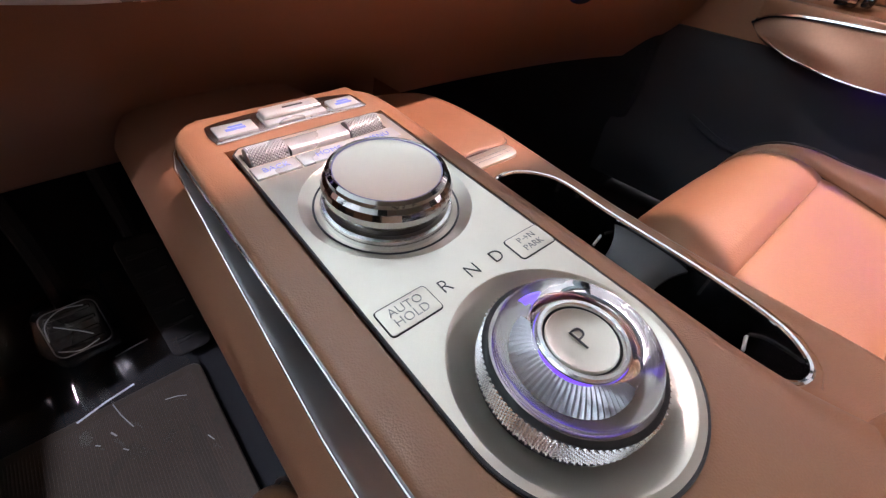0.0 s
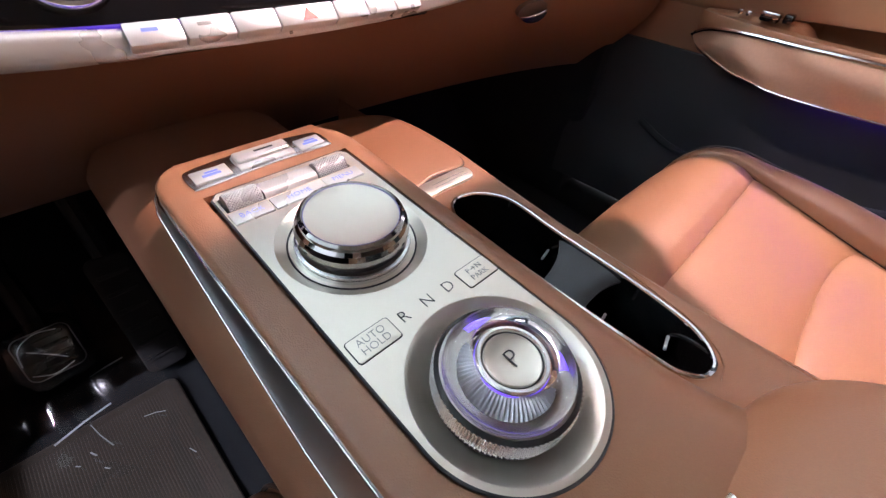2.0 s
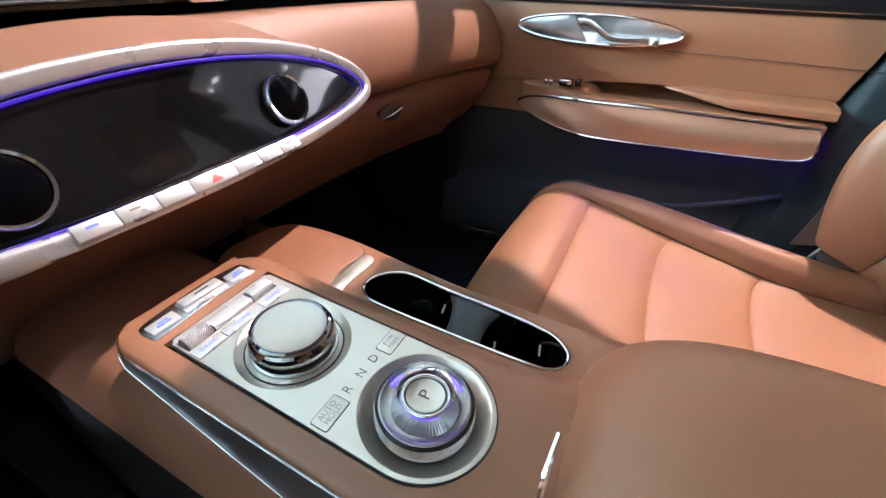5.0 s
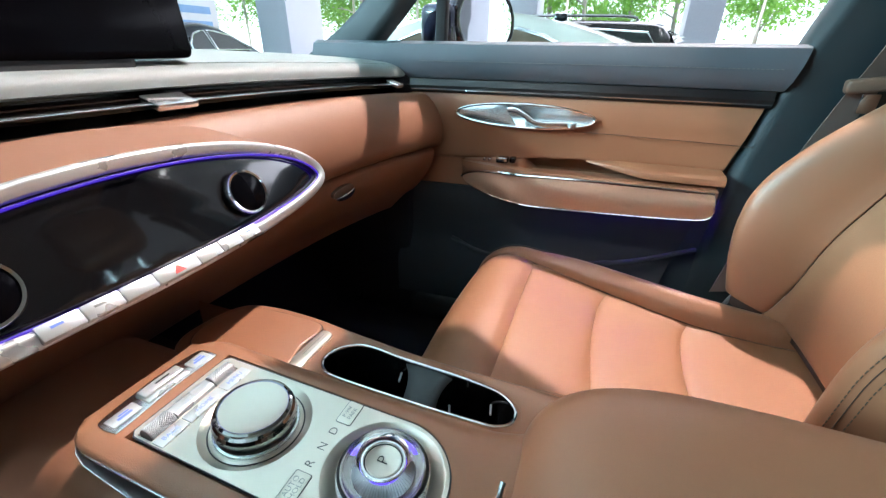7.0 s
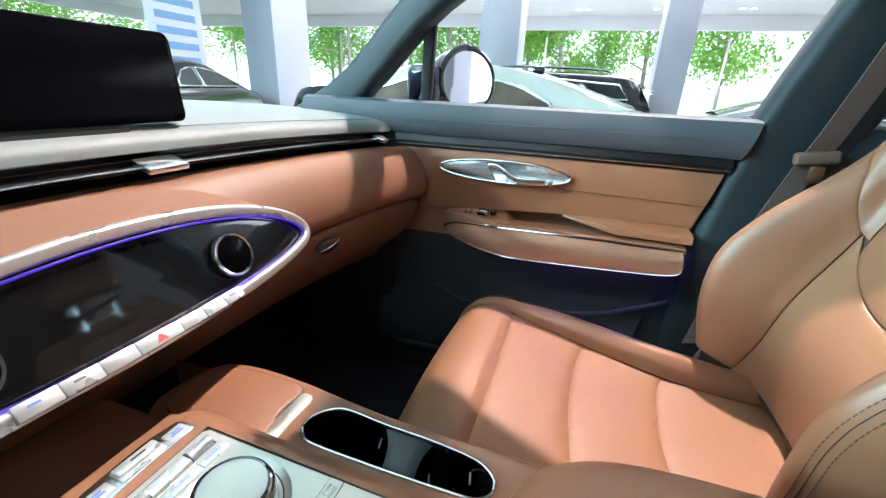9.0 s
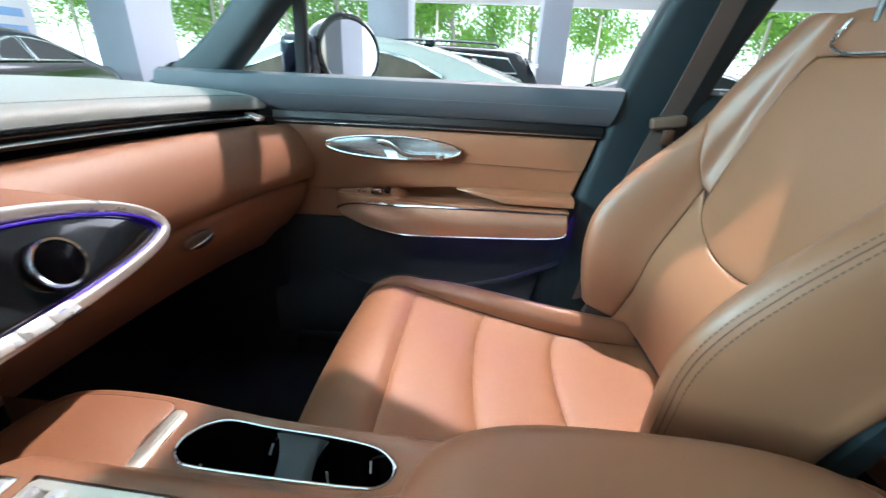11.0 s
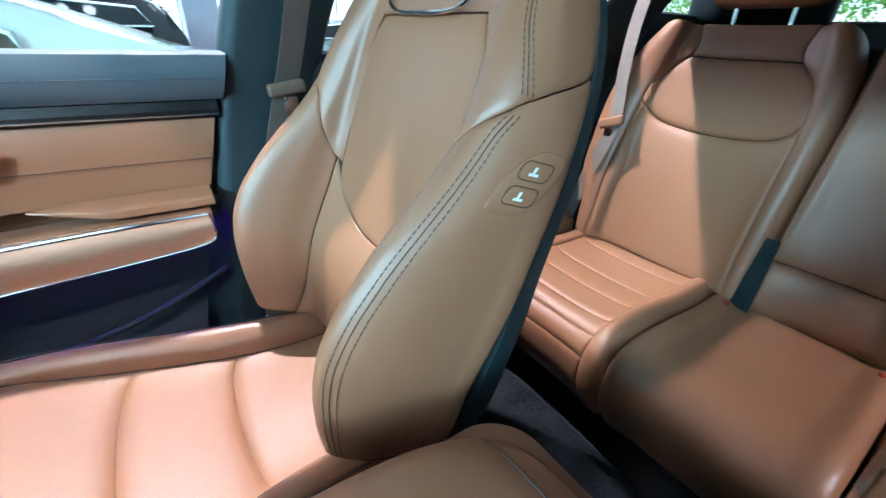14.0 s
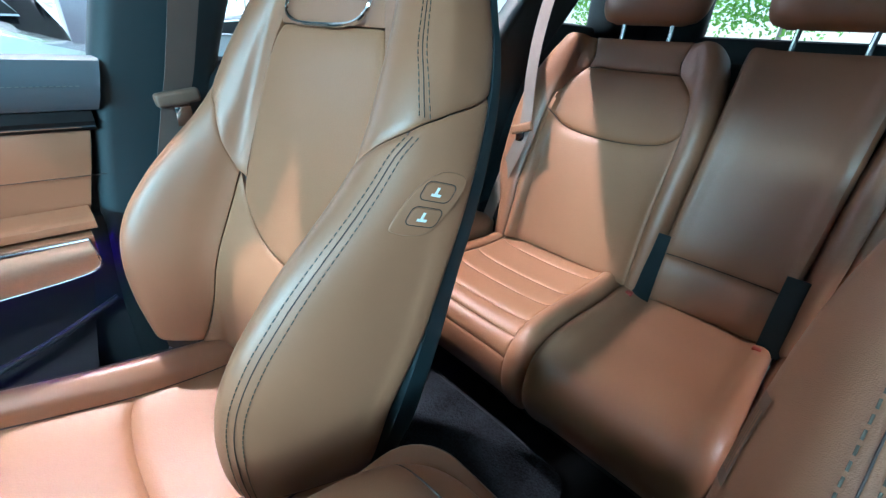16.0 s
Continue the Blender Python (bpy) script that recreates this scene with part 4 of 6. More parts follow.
# control plate
NP = 56
arc = [(0.0445 * math.sin(a), -0.0445 * math.cos(a)) for a in np.linspace(-math.pi / 2, math.pi / 2, NP)]
outer = arc + [(0.0435, 0.172), (0.0395, 0.1765), (-0.0395, 0.1765), (-0.0435, 0.172)]
circ = lambda cx, cy, r, n=64: [(cx + r * math.cos(2 * math.pi * i / n), cy + r * math.sin(2 * math.pi * i / n)) for i in range(n)]
KY = 0.1045
slot = [(-0.0415, 0.1575), (0.036, 0.1575), (0.036, 0.1705), (-0.0415, 0.1705)]
pl = part("control_plate", move(plate(outer, [circ(0, 0, 0.0415), circ(0, KY, 0.0392), slot], 0.0006, 0.003), PM), SILVER, con, "satin silver control plate")
part("plate_edge", move(tube([Vector((x, y, 0.0)) for x, y in outer], 0.0008, 6, closed=True), PM), DARK_MARK, pl, "dark gap round the plate")
part("dial_recess", move(lathe([(0.0415, 0.0006), (0.0405, 0.0002), (0.037, -0.0035), (0.032, -0.0068), (0.028, -0.0082), (0.002, -0.0085)], 72), PM), SILVER, pl, "dished silver recess")
part("knob_recess", move(lathe([(0.0392, 0.0006), (0.0382, 0.0), (0.0345, -0.0024), (0.030, -0.0036), (0.002, -0.004)], 72), PM @ Matrix.Translation((0, KY, 0))), SILVER, pl, "dished silver recess")
part("roller_slot", move(rbox(-0.0425, 0.037, 0.1565, 0.1715, -0.006, -0.0035, 0), PM), MATTE, pl, "dark slot behind the rollers")


def knurl(x0, x1, y, z, r, name):
    m = PM @ Matrix.Translation((x0, y, z)) @ Matrix.Rotation(radians(90), 4, "Y")
    w = part(name, move(lathe([(r - 0.002, 0), (r, 0.0004), (r, x1 - x0 - 0.0004), (r - 0.002, x1 - x0)], 40, cap=True), m), SILVER_D, pl, "knurled silver roller")
    part("knurl_studs", move(studs(r, 0.0006, x1 - x0 - 0.0006, 22, 10, 0.0008), m), KEYCAP, w, "bright silver studs", smooth=False, kind="stuff")


knurl(-0.0405, -0.0205, 0.164, 0.0002, 0.0060, "roller")
knurl(0.0135, 0.0345, 0.164, 0.0002, 0.0060, "roller")
part("roller_bridge", move(sweep([Vector((-0.020, 0.164, -0.0005)), Vector((0.013, 0.164, -0.0005))], rrect(-0.0062, 0.0062, -0.004, 0.0045, 0.0028, 4)), PM), KEYCAP, pl, "smooth silver bar")
for a, b, w in ((-0.0425, -0.0205, "BACK"), (-0.0198, 0.0125, "HOME"), (0.0132, 0.0378, "MENU")):
    k = part("key", move(rbox(a, b, 0.1455, 0.1555, -0.001, 0.0018, 0.0006), PM), KEYCAP, pl, "silver menu key")
    part("lettering", move(words(w, 0.0052, Matrix.Translation(((a + b) / 2, 0.1505, 0.0019))), PM), BLUE, k, "blue lit lettering", smooth=False)


def framed_key(x0, x1, y0, y1, lines, name="key"):
    k = part(name, move(prism(rrect(x0, x1, y0, y1, 0.0014, 4), 0.0004, 0.0012, 0.0004), PM), SILVER, pl, "silver key with dark outline")
    part("outline", move(tube([Vector((x, y, 0.0007)) for x, y in rrect(x0, x1, y0, y1, 0.0014, 4)], 0.00042, 6, closed=True), PM), DARK_MARK, k)
    n = len(lines)
    for i, (w, s) in enumerate(lines):
        part("lettering", move(words(w, s, Matrix.Translation(((x0 + x1) / 2, (y0 + y1) / 2 + ((n - 1) / 2 - i) * 0.0046, 0.0013))), PM), GREY_MARK, k, "grey lettering", smooth=False)


framed_key(-0.0415, -0.0195, 0.0415, 0.0535, [("AUTO", 0.0053), ("HOLD", 0.0053)])
framed_key(0.0232, 0.0438, 0.0405, 0.0525, [("P\u2192N", 0.0046), ("PARK", 0.0046)])
for x, w in ((-0.0128, "R"), (0.0015, "N"), (0.0152, "D")):
    part("lettering", move(words(w, 0.0088, Matrix.Translation((x, 0.0485, 0.0007))), PM), DARK_MARK, pl, "dark gear letter", smooth=False)

# gear dial
VIOLET_IN = glow("violet_inner_dial_light", (0.12, 0.05, 1.0), 1.6)
FLUTE = mat("fluted_pearl_silver", (0.58, 0.58, 0.62), 0.3, 0.95, vary=0.05, bump=0)
BAND = mat("smoked_silver_band", (0.40, 0.37, 0.35), 0.2, 0.9, vary=0.05, bump=0)
VIOLET_REFLECTION = glow("violet_reflection_glow", (0.14, 0.07, 1.0), 1.1, (0.1, 0.1, 0.2))
dial = part("gear_dial", move(lathe([(0.0290, -0.0085), (0.0301, -0.007), (0.0301, 0.0064), (0.0290, 0.0072), (0.0262, 0.0072)], 96), PM), MATTE, con, "crystal gear dial with knurled ring")

part("knurled_ring", move(studs(0.0300, -0.0050, 0.0064, 92, 6, 0.0011), PM), KNURL, dial, "silver studs of the knurled ring", smooth=False, kind="stuff")
UP = PM @ Matrix.Translation((0, 0, 0.0020))
part("outer_cone", move(lathe([(0.0292, 0.0040), (0.0288, 0.0050), (0.0276, 0.0054), (0.0262, 0.0052), (0.0226, 0.0047), (0.0207, 0.0049)], 96), UP), BAND, dial, "smooth dark silver band under the crystal")
fl = []
for r, z in ((0.0208, 0.0049), (0.0192, 0.0056), (0.0172, 0.0068), (0.0148, 0.0088)):
    fl.append([(r * math.cos(math.pi * i / 72), r * math.sin(math.pi * i / 72), z + (0.00045 if i % 2 else -0.00045) * r / 0.0197) for i in range(144)])
part("fluted_cone", move(grid(fl, close_u=True), UP), FLUTE, dial, "fluted silver cone under the crystal", smooth=False)
# glowing strip added where the dial's violet light reflects off the far cone
arc_l = [[(r * math.cos(a), r * math.sin(a), z) for a in np.linspace(radians(-50), radians(98), 48)] for r, z in ((0.0228, 0.0070), (0.0219, 0.0075), (0.0209, 0.0072))]
part("reflection_arc", move(grid(arc_l), UP), VIOLET_REFLECTION, dial, "glowing arc standing in for the violet reflection at the far rim")
part("light_ring", move(lathe([(0.0160, 0.0080), (0.0153, 0.0094), (0.0146, 0.0090)], 72), UP), VIOLET_IN, dial, "violet light ring")
cry = part("crystal_ring", move(lathe([(0.0262, 0.0060), (0.0268, 0.0074), (0.0266, 0.0092), (0.0254, 0.0116), (0.0234, 0.0132), (0.0204, 0.0137), (0.0176, 0.0134), (0.0156, 0.0124), (0.0152, 0.0112),
                                 (0.0165, 0.0099), (0.0200, 0.0082), (0.0240, 0.0070), (0.0256, 0.0064), (0.0262, 0.0060)], 96), UP), CRYSTAL, dial, "clear crystal ring")
cry.visible_shadow = False
part("button_ring", move(lathe([(0.0150, 0.0085), (0.0150, 0.0124), (0.0143, 0.0132), (0.0132, 0.0132), (0.0126, 0.0124), (0.0124, 0.0112)], 72), UP), SATIN, dial, "satin button ring")
part("button_gap", move(lathe([(0.0127, 0.0112), (0.0122, 0.0118), (0.0117, 0.0112)], 64), UP), DARK_MARK, dial, "dark gap round the button")
pb = part("park_button", move(lathe([(0.0001, 0.0110), (0.006, 0.01115), (0.0100, 0.0117), (0.0113, 0.0122), (0.0118, 0.0118), (0.0118, 0.009)], 64), UP), SILVER, dial, "dished silver park button")
part("lettering", move(words("P", 0.0112, Matrix.Translation((0.0005, 0.0, 0.0116))), UP), DARK_MARK, pb, "dark letter", smooth=False)

# multimedia knob, faceted chrome
KM = PM @ Matrix.Translation((0, KY, 0))
knob = part("multimedia_knob", move(lathe([(0.0300, -0.0036), (0.0302, -0.0010), (0.0296, 0.0004), (0.0282, 0.0008), (0.0280, -0.001)], 72), KM), SATIN, con, "faceted chrome multimedia knob")
part("base_gap", move(tube([Vector((0.0332 * math.cos(a), 0.0332 * math.sin(a), -0.0026)) for a in np.linspace(0, 2 * math.pi, 64, endpoint=False)], 0.0005, 6, closed=True), KM), DARK_MARK, knob, "thin dark gap")
NF = 46
tiers = ((0.0262, 0.0008), (0.0272, 0.0034), (0.0287, 0.0070), (0.0289, 0.0102), (0.0279, 0.0130), (0.0262, 0.0150))
fac = []
for k in range(5):
    fac.append(grid([[(r * math.cos(2 * math.pi * (i + 0.5 * (k % 2)) / NF), r * math.sin(2 * math.pi * (i + 0.5 * (k % 2)) / NF), z) for i in range(NF)] for r, z in tiers[k:k + 2]], close_u=True))
part("faceted_band", move(join(*fac), KM), CHROME_DARKENED, knob, "faceted chrome band", smooth=False)
part("top_ring", move(lathe([(0.0264, 0.0148), (0.0262, 0.0166), (0.0246, 0.0176), (0.0238, 0.0172), (0.0236, 0.0160)], 72), KM), CHROME_DARKENED, knob, "polished chrome top ring")
part("light_line", move(lathe([(0.0240, 0.0168), (0.0236, 0.0173), (0.0233, 0.0168)], 72), KM), VIOLET_SOFT, knob, "thin violet light line")
part("touch_surface", move(lathe([(0.0001, 0.0146), (0.010, 0.0149), (0.018, 0.0156), (0.0225, 0.0164), (0.0238, 0.0168)], 64), KM), SILVER, knob, "dished silver touch surface")

# upper strip with drive mode rocker
ump = part("drive_mode_strip", move(prism([(p[0], p[1]) for p in curve([(-0.047, 0.187), (-0.0475, 0.200), (-0.043, 0.205), (-0.02, 0.2075), (0.01, 0.2085), (0.034, 0.2055), (0.0405, 0.202), (0.0415, 0.190), (0.037, 0.1855), (0.0, 0.1865), (-0.042, 0.184)], 60, True)], -0.001, 0.0010, 0.0008), PM), SATIN, con, "grey metal key strip")
for a, b in ((-0.0445, -0.0235), (0.0205, 0.0385)):
    k = part("key", move(rbox(a, b, 0.1885, 0.2005, 0.0004, 0.0020, 0.0008), PM), KEYCAP, ump, "silver key with lit mark")
    part("key_legend", move(join(rbox((a + b) / 2 - 0.0052, (a + b) / 2 + 0.0052, 0.1920, 0.1942, 0.0020, 0.0022, 0), rbox((a + b) / 2 - 0.003, (a + b) / 2 + 0.0045, 0.1950, 0.1966, 0.0020, 0.0022, 0)), PM), BLUE, k, "blue lit legend", smooth=False)
rk = part("rocker", move(join(rbox(-0.0195, 0.0165, 0.1880, 0.2035, 0.0004, 0.0026, 0.0012), rbox(-0.0185, 0.0155, 0.1925, 0.203, 0.002, 0.0050, 0.0018, 3)), PM), KEYCAP, ump, "silver drive mode rocker")
part("legend_bar", move(rbox(-0.006, 0.006, 0.1972, 0.1988, 0.0050, 0.00512, 0), PM), DARK_MARK, rk, "small grey legend", smooth=False)

# metal wing along the driver side
wing = []
for i in range(33):
    f = i / 32
    y = lerp(0.213, -0.13, f)
    e = max(0.0, (y - 0.190) / 0.03)
    xi = -0.0632 + 0.016 * e * e
    h = 0.002 + 0.028 * min(1, f * 2.0) ** 0.9
    t = zp(y) - 0.0040
    wing.append([(xi + 0.004, y, t), (xi - 0.0008, y, t - 0.0006), (xi - 0.0022, y, t - 0.003), (xi - 0.0018 - 0.10 * h, y, t - h * 0.6), (xi - 0.0020 - 0.20 * h, y, t - h), (xi + 0.003, y, t - h - 0.001)])
wg = part("metal_wing", grid(wing, close_u=True, cap=True), SILVER_D, con, "grey brushed metal side wing")
part("bright_edge", tube([Vector(r[4]) + Vector((-0.0006, 0, 0)) for r in wing], 0.0005, 6), CHROME, wg, "bright chrome lower edge")
part("bright_edge", tube([Vector(r[1]) + Vector((-0.0004, 0, 0.0004)) for r in wing], 0.0005, 6), CHROME, wg, "bright chrome upper edge")

# deck with cup holders
CUP = [(0.104, 0.112), (0.109, 0.130), (0.121, 0.139), (0.138, 0.137), (0.152, 0.124), (0.158, 0.105), (0.154, 0.062), (0.151, 0.005), (0.1465, -0.034), (0.1405, -0.053), (0.128, -0.066), (0.114, -0.0665), (0.105, -0.057), (0.102, -0.038), (0.102, 0.04)]
cup = [(p.x, p.y) for p in curve([(a, b, 0) for a, b in CUP], 72, True)]
deck_out = [(p.x, p.y) for p in curve([(0.078, -0.198, 0), (0.078, 0.0, 0), (0.076, 0.15, 0), (0.076, 0.28, 0), (0.090, 0.308, 0), (0.125, 0.310, 0), (0.165, 0.296, 0), (0.178, 0.265, 0), (0.179, 0.20, 0), (0.170, 0.12, 0), (0.163, 0.05, 0), (0.160, -0.05, 0), (0.158, -0.198, 0)], 72, True)]
dk = part("cup_deck", plate(deck_out, [cup], 0.7285, 0.02), TAN, con, "tan leather deck round the cup holders")
part("deck_lip", tube([Vector((x, y, 0.7245)) for x, y in deck_out], 0.0042, 8, closed=True), TAN, dk)
part("cup_rim", tube([Vector((x, y, 0.7288)) for x, y in cup], 0.0017, 8, closed=True), CHROME, dk, "bright chrome rim")
cin = [(0.13 + (x - 0.13) * 0.965, 0.037 + (y - 0.037) * 0.985) for x, y in cup]
wall = [[(x, y, 0.7292) for x, y in cin], [(x, y, 0.700) for x, y in cin], [(0.13 + (x - 0.13) * 0.97, y * 0.985, 0.64) for x, y in cup], [(0.13 + (x - 0.13) * 0.2, 0.04 + (y - 0.04) * 0.2, 0.638) for x, y in cup]]
part("cup_well", grid(wall, close_u=True), BLACK, dk, "gloss black cup holder well")
sad, post = [], []
for i in range(15):
    f = i / 14
    x = lerp(0.1555, 0.1040, f)
    zz = 0.7268 - 0.030 * f ** 1.4
    hw = 0.0575 - math.sqrt(max(0.0, 0.0400 ** 2 - (x - 0.126) ** 2))
    sad.append([(x, 0.029 + hw * (j / 8 * 2 - 1), zz - 0.002 * abs(j / 8 * 2 - 1) ** 4) for j in range(9)] + [(x, 0.029 + hw, zz - 0.004), (x, 0.029 - hw, zz - 0.004)])
    post.append([(x, 0.029 + (hw - 0.001) * k, z) for k, z in ((-1, 0.645), (-1, zz - 0.003), (1, zz - 0.003), (1, 0.645))])
part("saddle", grid(sad, close_u=True, cap=True), SADDLE, dk, "grey satin saddle between the cups")
part("saddle_wall", grid(post, close_u=True, cap=True), BLACK, dk, "gloss black wall under the saddle")
for x, y, r, flat in ((0.1195, 0.118, 70, False), (0.151, 0.062, 12, True), (0.1265, -0.002, 80, False), (0.1435, -0.040, 12, True)):
    fin = rbox(-0.013, 0.0, -0.0009, 0.0009, -0.0020, 0.0, 0.0005) if flat else rbox(-0.0009, 0.0009, -0.0009, 0.0009, -0.016, 0.0, 0.0005)
    part("cup_fin", move(fin, Matrix.Translation((x, y, 0.712)) @ Matrix.Rotation(radians(r), 4, "Z")), FIN, dk, "pale spring fin")
# phone tray lid and its silver pull
lid_o = [(p.x, p.y) for p in curve([(0.084, 0.174, 0), (0.084, 0.27, 0), (0.096, 0.298, 0), (0.13, 0.302, 0), (0.160, 0.288, 0), (0.171, 0.262, 0), (0.173, 0.215, 0), (0.167, 0.173, 0), (0.13, 0.1735, 0)], 56, True)]
td = part("tray_lid", prism(lid_o, 0.724, 0.7318, 0.0025), TAN, con, "tan leather phone tray lid")
part("lid_edge", tube([Vector((x, y, 0.7298)) for x, y in lid_o], 0.0009, 6, closed=True), SEAM, td, "dark lid gap")
ps = part("silver_pull", prism([(p.x, p.y) for p in curve([(0.096, 0.1535, 0), (0.094, 0.169, 0), (0.125, 0.170, 0), (0.156, 0.1695, 0), (0.1625, 0.165, 0), (0.1605, 0.156, 0), (0.152, 0.1525, 0), (0.122, 0.1535, 0)], 48, True)], 0.724, 0.7312, 0.0012), SILVER, con, "silver pull strip with grooves")
for k in range(2):
    part("groove", tube([Vector((0.118, 0.1595 + 0.004 * k, 0.7311)), Vector((0.156, 0.1590 + 0.004 * k, 0.7311))], 0.0003, 5), GREY_MARK, ps)

# armrest box
box = thing("armrest_box", (0.035, -0.29, 0.33), "closed tan leather armrest box between the seats", "armrest")
bx = [(p[0] * 1.0, p[1]) for p in rrect(-0.080, 0.148, -0.50, -0.13, 0.05, 8)]
part("body", grid([[(x, y, 0.33) for x, y in bx], [(x, y, 0.70) for x, y in bx], [(x, y, 0.752) for x, y in bx], [(0.035 + (x - 0.035) * 0.97, -0.3 + (y + 0.3) * 0.98, 0.757) for x, y in bx]], close_u=True, cap=True), TAN_DASH, box, "tan leather box body")
ld_rows = []
LC = (0.033, -0.278)
for i in range(25):
    rr = math.sin(i / 24 * math.pi / 2)
    row = []
    for j in range(96):
        a = 2 * math.pi * j / 96
        c, s = math.cos(a), math.sin(a)
        x = math.copysign(abs(c) ** (2 / 3.4), c)
        y = math.copysign(abs(s) ** (2 / 3.4), s)
        zt = 0.757 + 0.048 * (1 - rr ** 5) ** 0.55 - 0.012 * max(0, -y * rr) ** 2
        row.append((LC[0] + 0.119 * x * rr, LC[1] + (0.200 if y > 0 else 0.212) * y * rr, zt))
    ld_rows.append(row)
ld_rows.append([(p[0], p[1], 0.750) for p in ld_rows[-1]])
lid = part("lid", grid(ld_rows, close_u=True), TAN, box, "domed tan leather lid")


def lid_z(x, y):
    u, w = abs(x - LC[0]) / 0.119, abs(y - LC[1]) / (0.200 if y > LC[1] else 0.212)
    rr = min(0.999, (u ** 3.4 + w ** 3.4) ** (1 / 3.4))
    return 0.757 + 0.048 * (1 - rr ** 5) ** 0.55 - 0.012 * max(0, (LC[1] - y) / 0.212) ** 2


part("lid_seam", tube([Vector((x, -0.448 + 0.25 * abs(x - LC[0]) ** 2, lid_z(x, -0.448) + 0.0002)) for x in np.linspace(-0.055, 0.122, 30)], 0.0011, 6), SEAM, lid, "dark sewn seam")
part("latch", tube(curve([(-0.028, -0.0795, 0.757), (-0.012, -0.0765, 0.782), (0.008, -0.0775, 0.797)], 8), 0.0022, 8), CHROME, lid, "bright chrome latch edge")


# ---- seats ----
def cross(t, pts):
    """Half cross-section point at t from 0 (middle) to 1 (side), smooth through pts."""
    k = len(pts) - 1
    t = min(max(t, 0.0), 1.0) * k
    a = min(int(t), k - 1)
    f = t - a
    q = [pts[max(a - 1, 0)] if a > 0 else (-pts[1][0], pts[1][1]), pts[a], pts[a + 1], pts[min(a + 2, k)]]
    return [0.5 * (2 * q[1][d] + (q[2][d] - q[0][d]) * f + (2 * q[0][d] - 5 * q[1][d] + 4 * q[2][d] - q[3][d]) * f * f
                   + (3 * q[1][d] - q[0][d] - 3 * q[2][d] + q[3][d]) * f ** 3) for d in (0, 1)]


TABLES = {}


def spline(v, table):
    key = tuple(table)
    if key not in TABLES:
        xs, ys, q = [p[0] for p in table], [p[1] for p in table], np.linspace(0, 1, 801)
        TABLES[key] = sum(np.interp(q + d, xs, ys) for d in (-0.05, -0.025, 0, 0.025, 0.05)) / 5
    return float(TABLES[key][int(min(max(v, 0), 1) * 800 + 0.5)])


LINES = {}


def smooth_at(pts, t):
    n = 64
    key = tuple(pts)
    if key not in LINES:
        LINES[key] = curve(pts, n)
    c = LINES[key]
    t = min(max(t, 0), 1) * (n - 1)
    a = min(int(t), n - 2)
    return c[a].lerp(c[a + 1], t - a)


BACK_HALF = [(0, 0), (0.055, 0.001), (0.110, 0.004), (0.142, 0.014), (0.154, 0.052), (0.170, 0.084), (0.190, 0.088), (0.212, 0.058), (0.226, 0.0), (0.230, -0.06), (0.224, -0.105)]
CUSH_HALF = [(0, 0), (0.06, 0.001), (0.115, 0.005), (0.145, 0.014), (0.160, 0.036), (0.182, 0.050), (0.206, 0.042), (0.222, 0.006), (0.226, -0.04), (0.224, -0.09), (0.220, -0.13)]


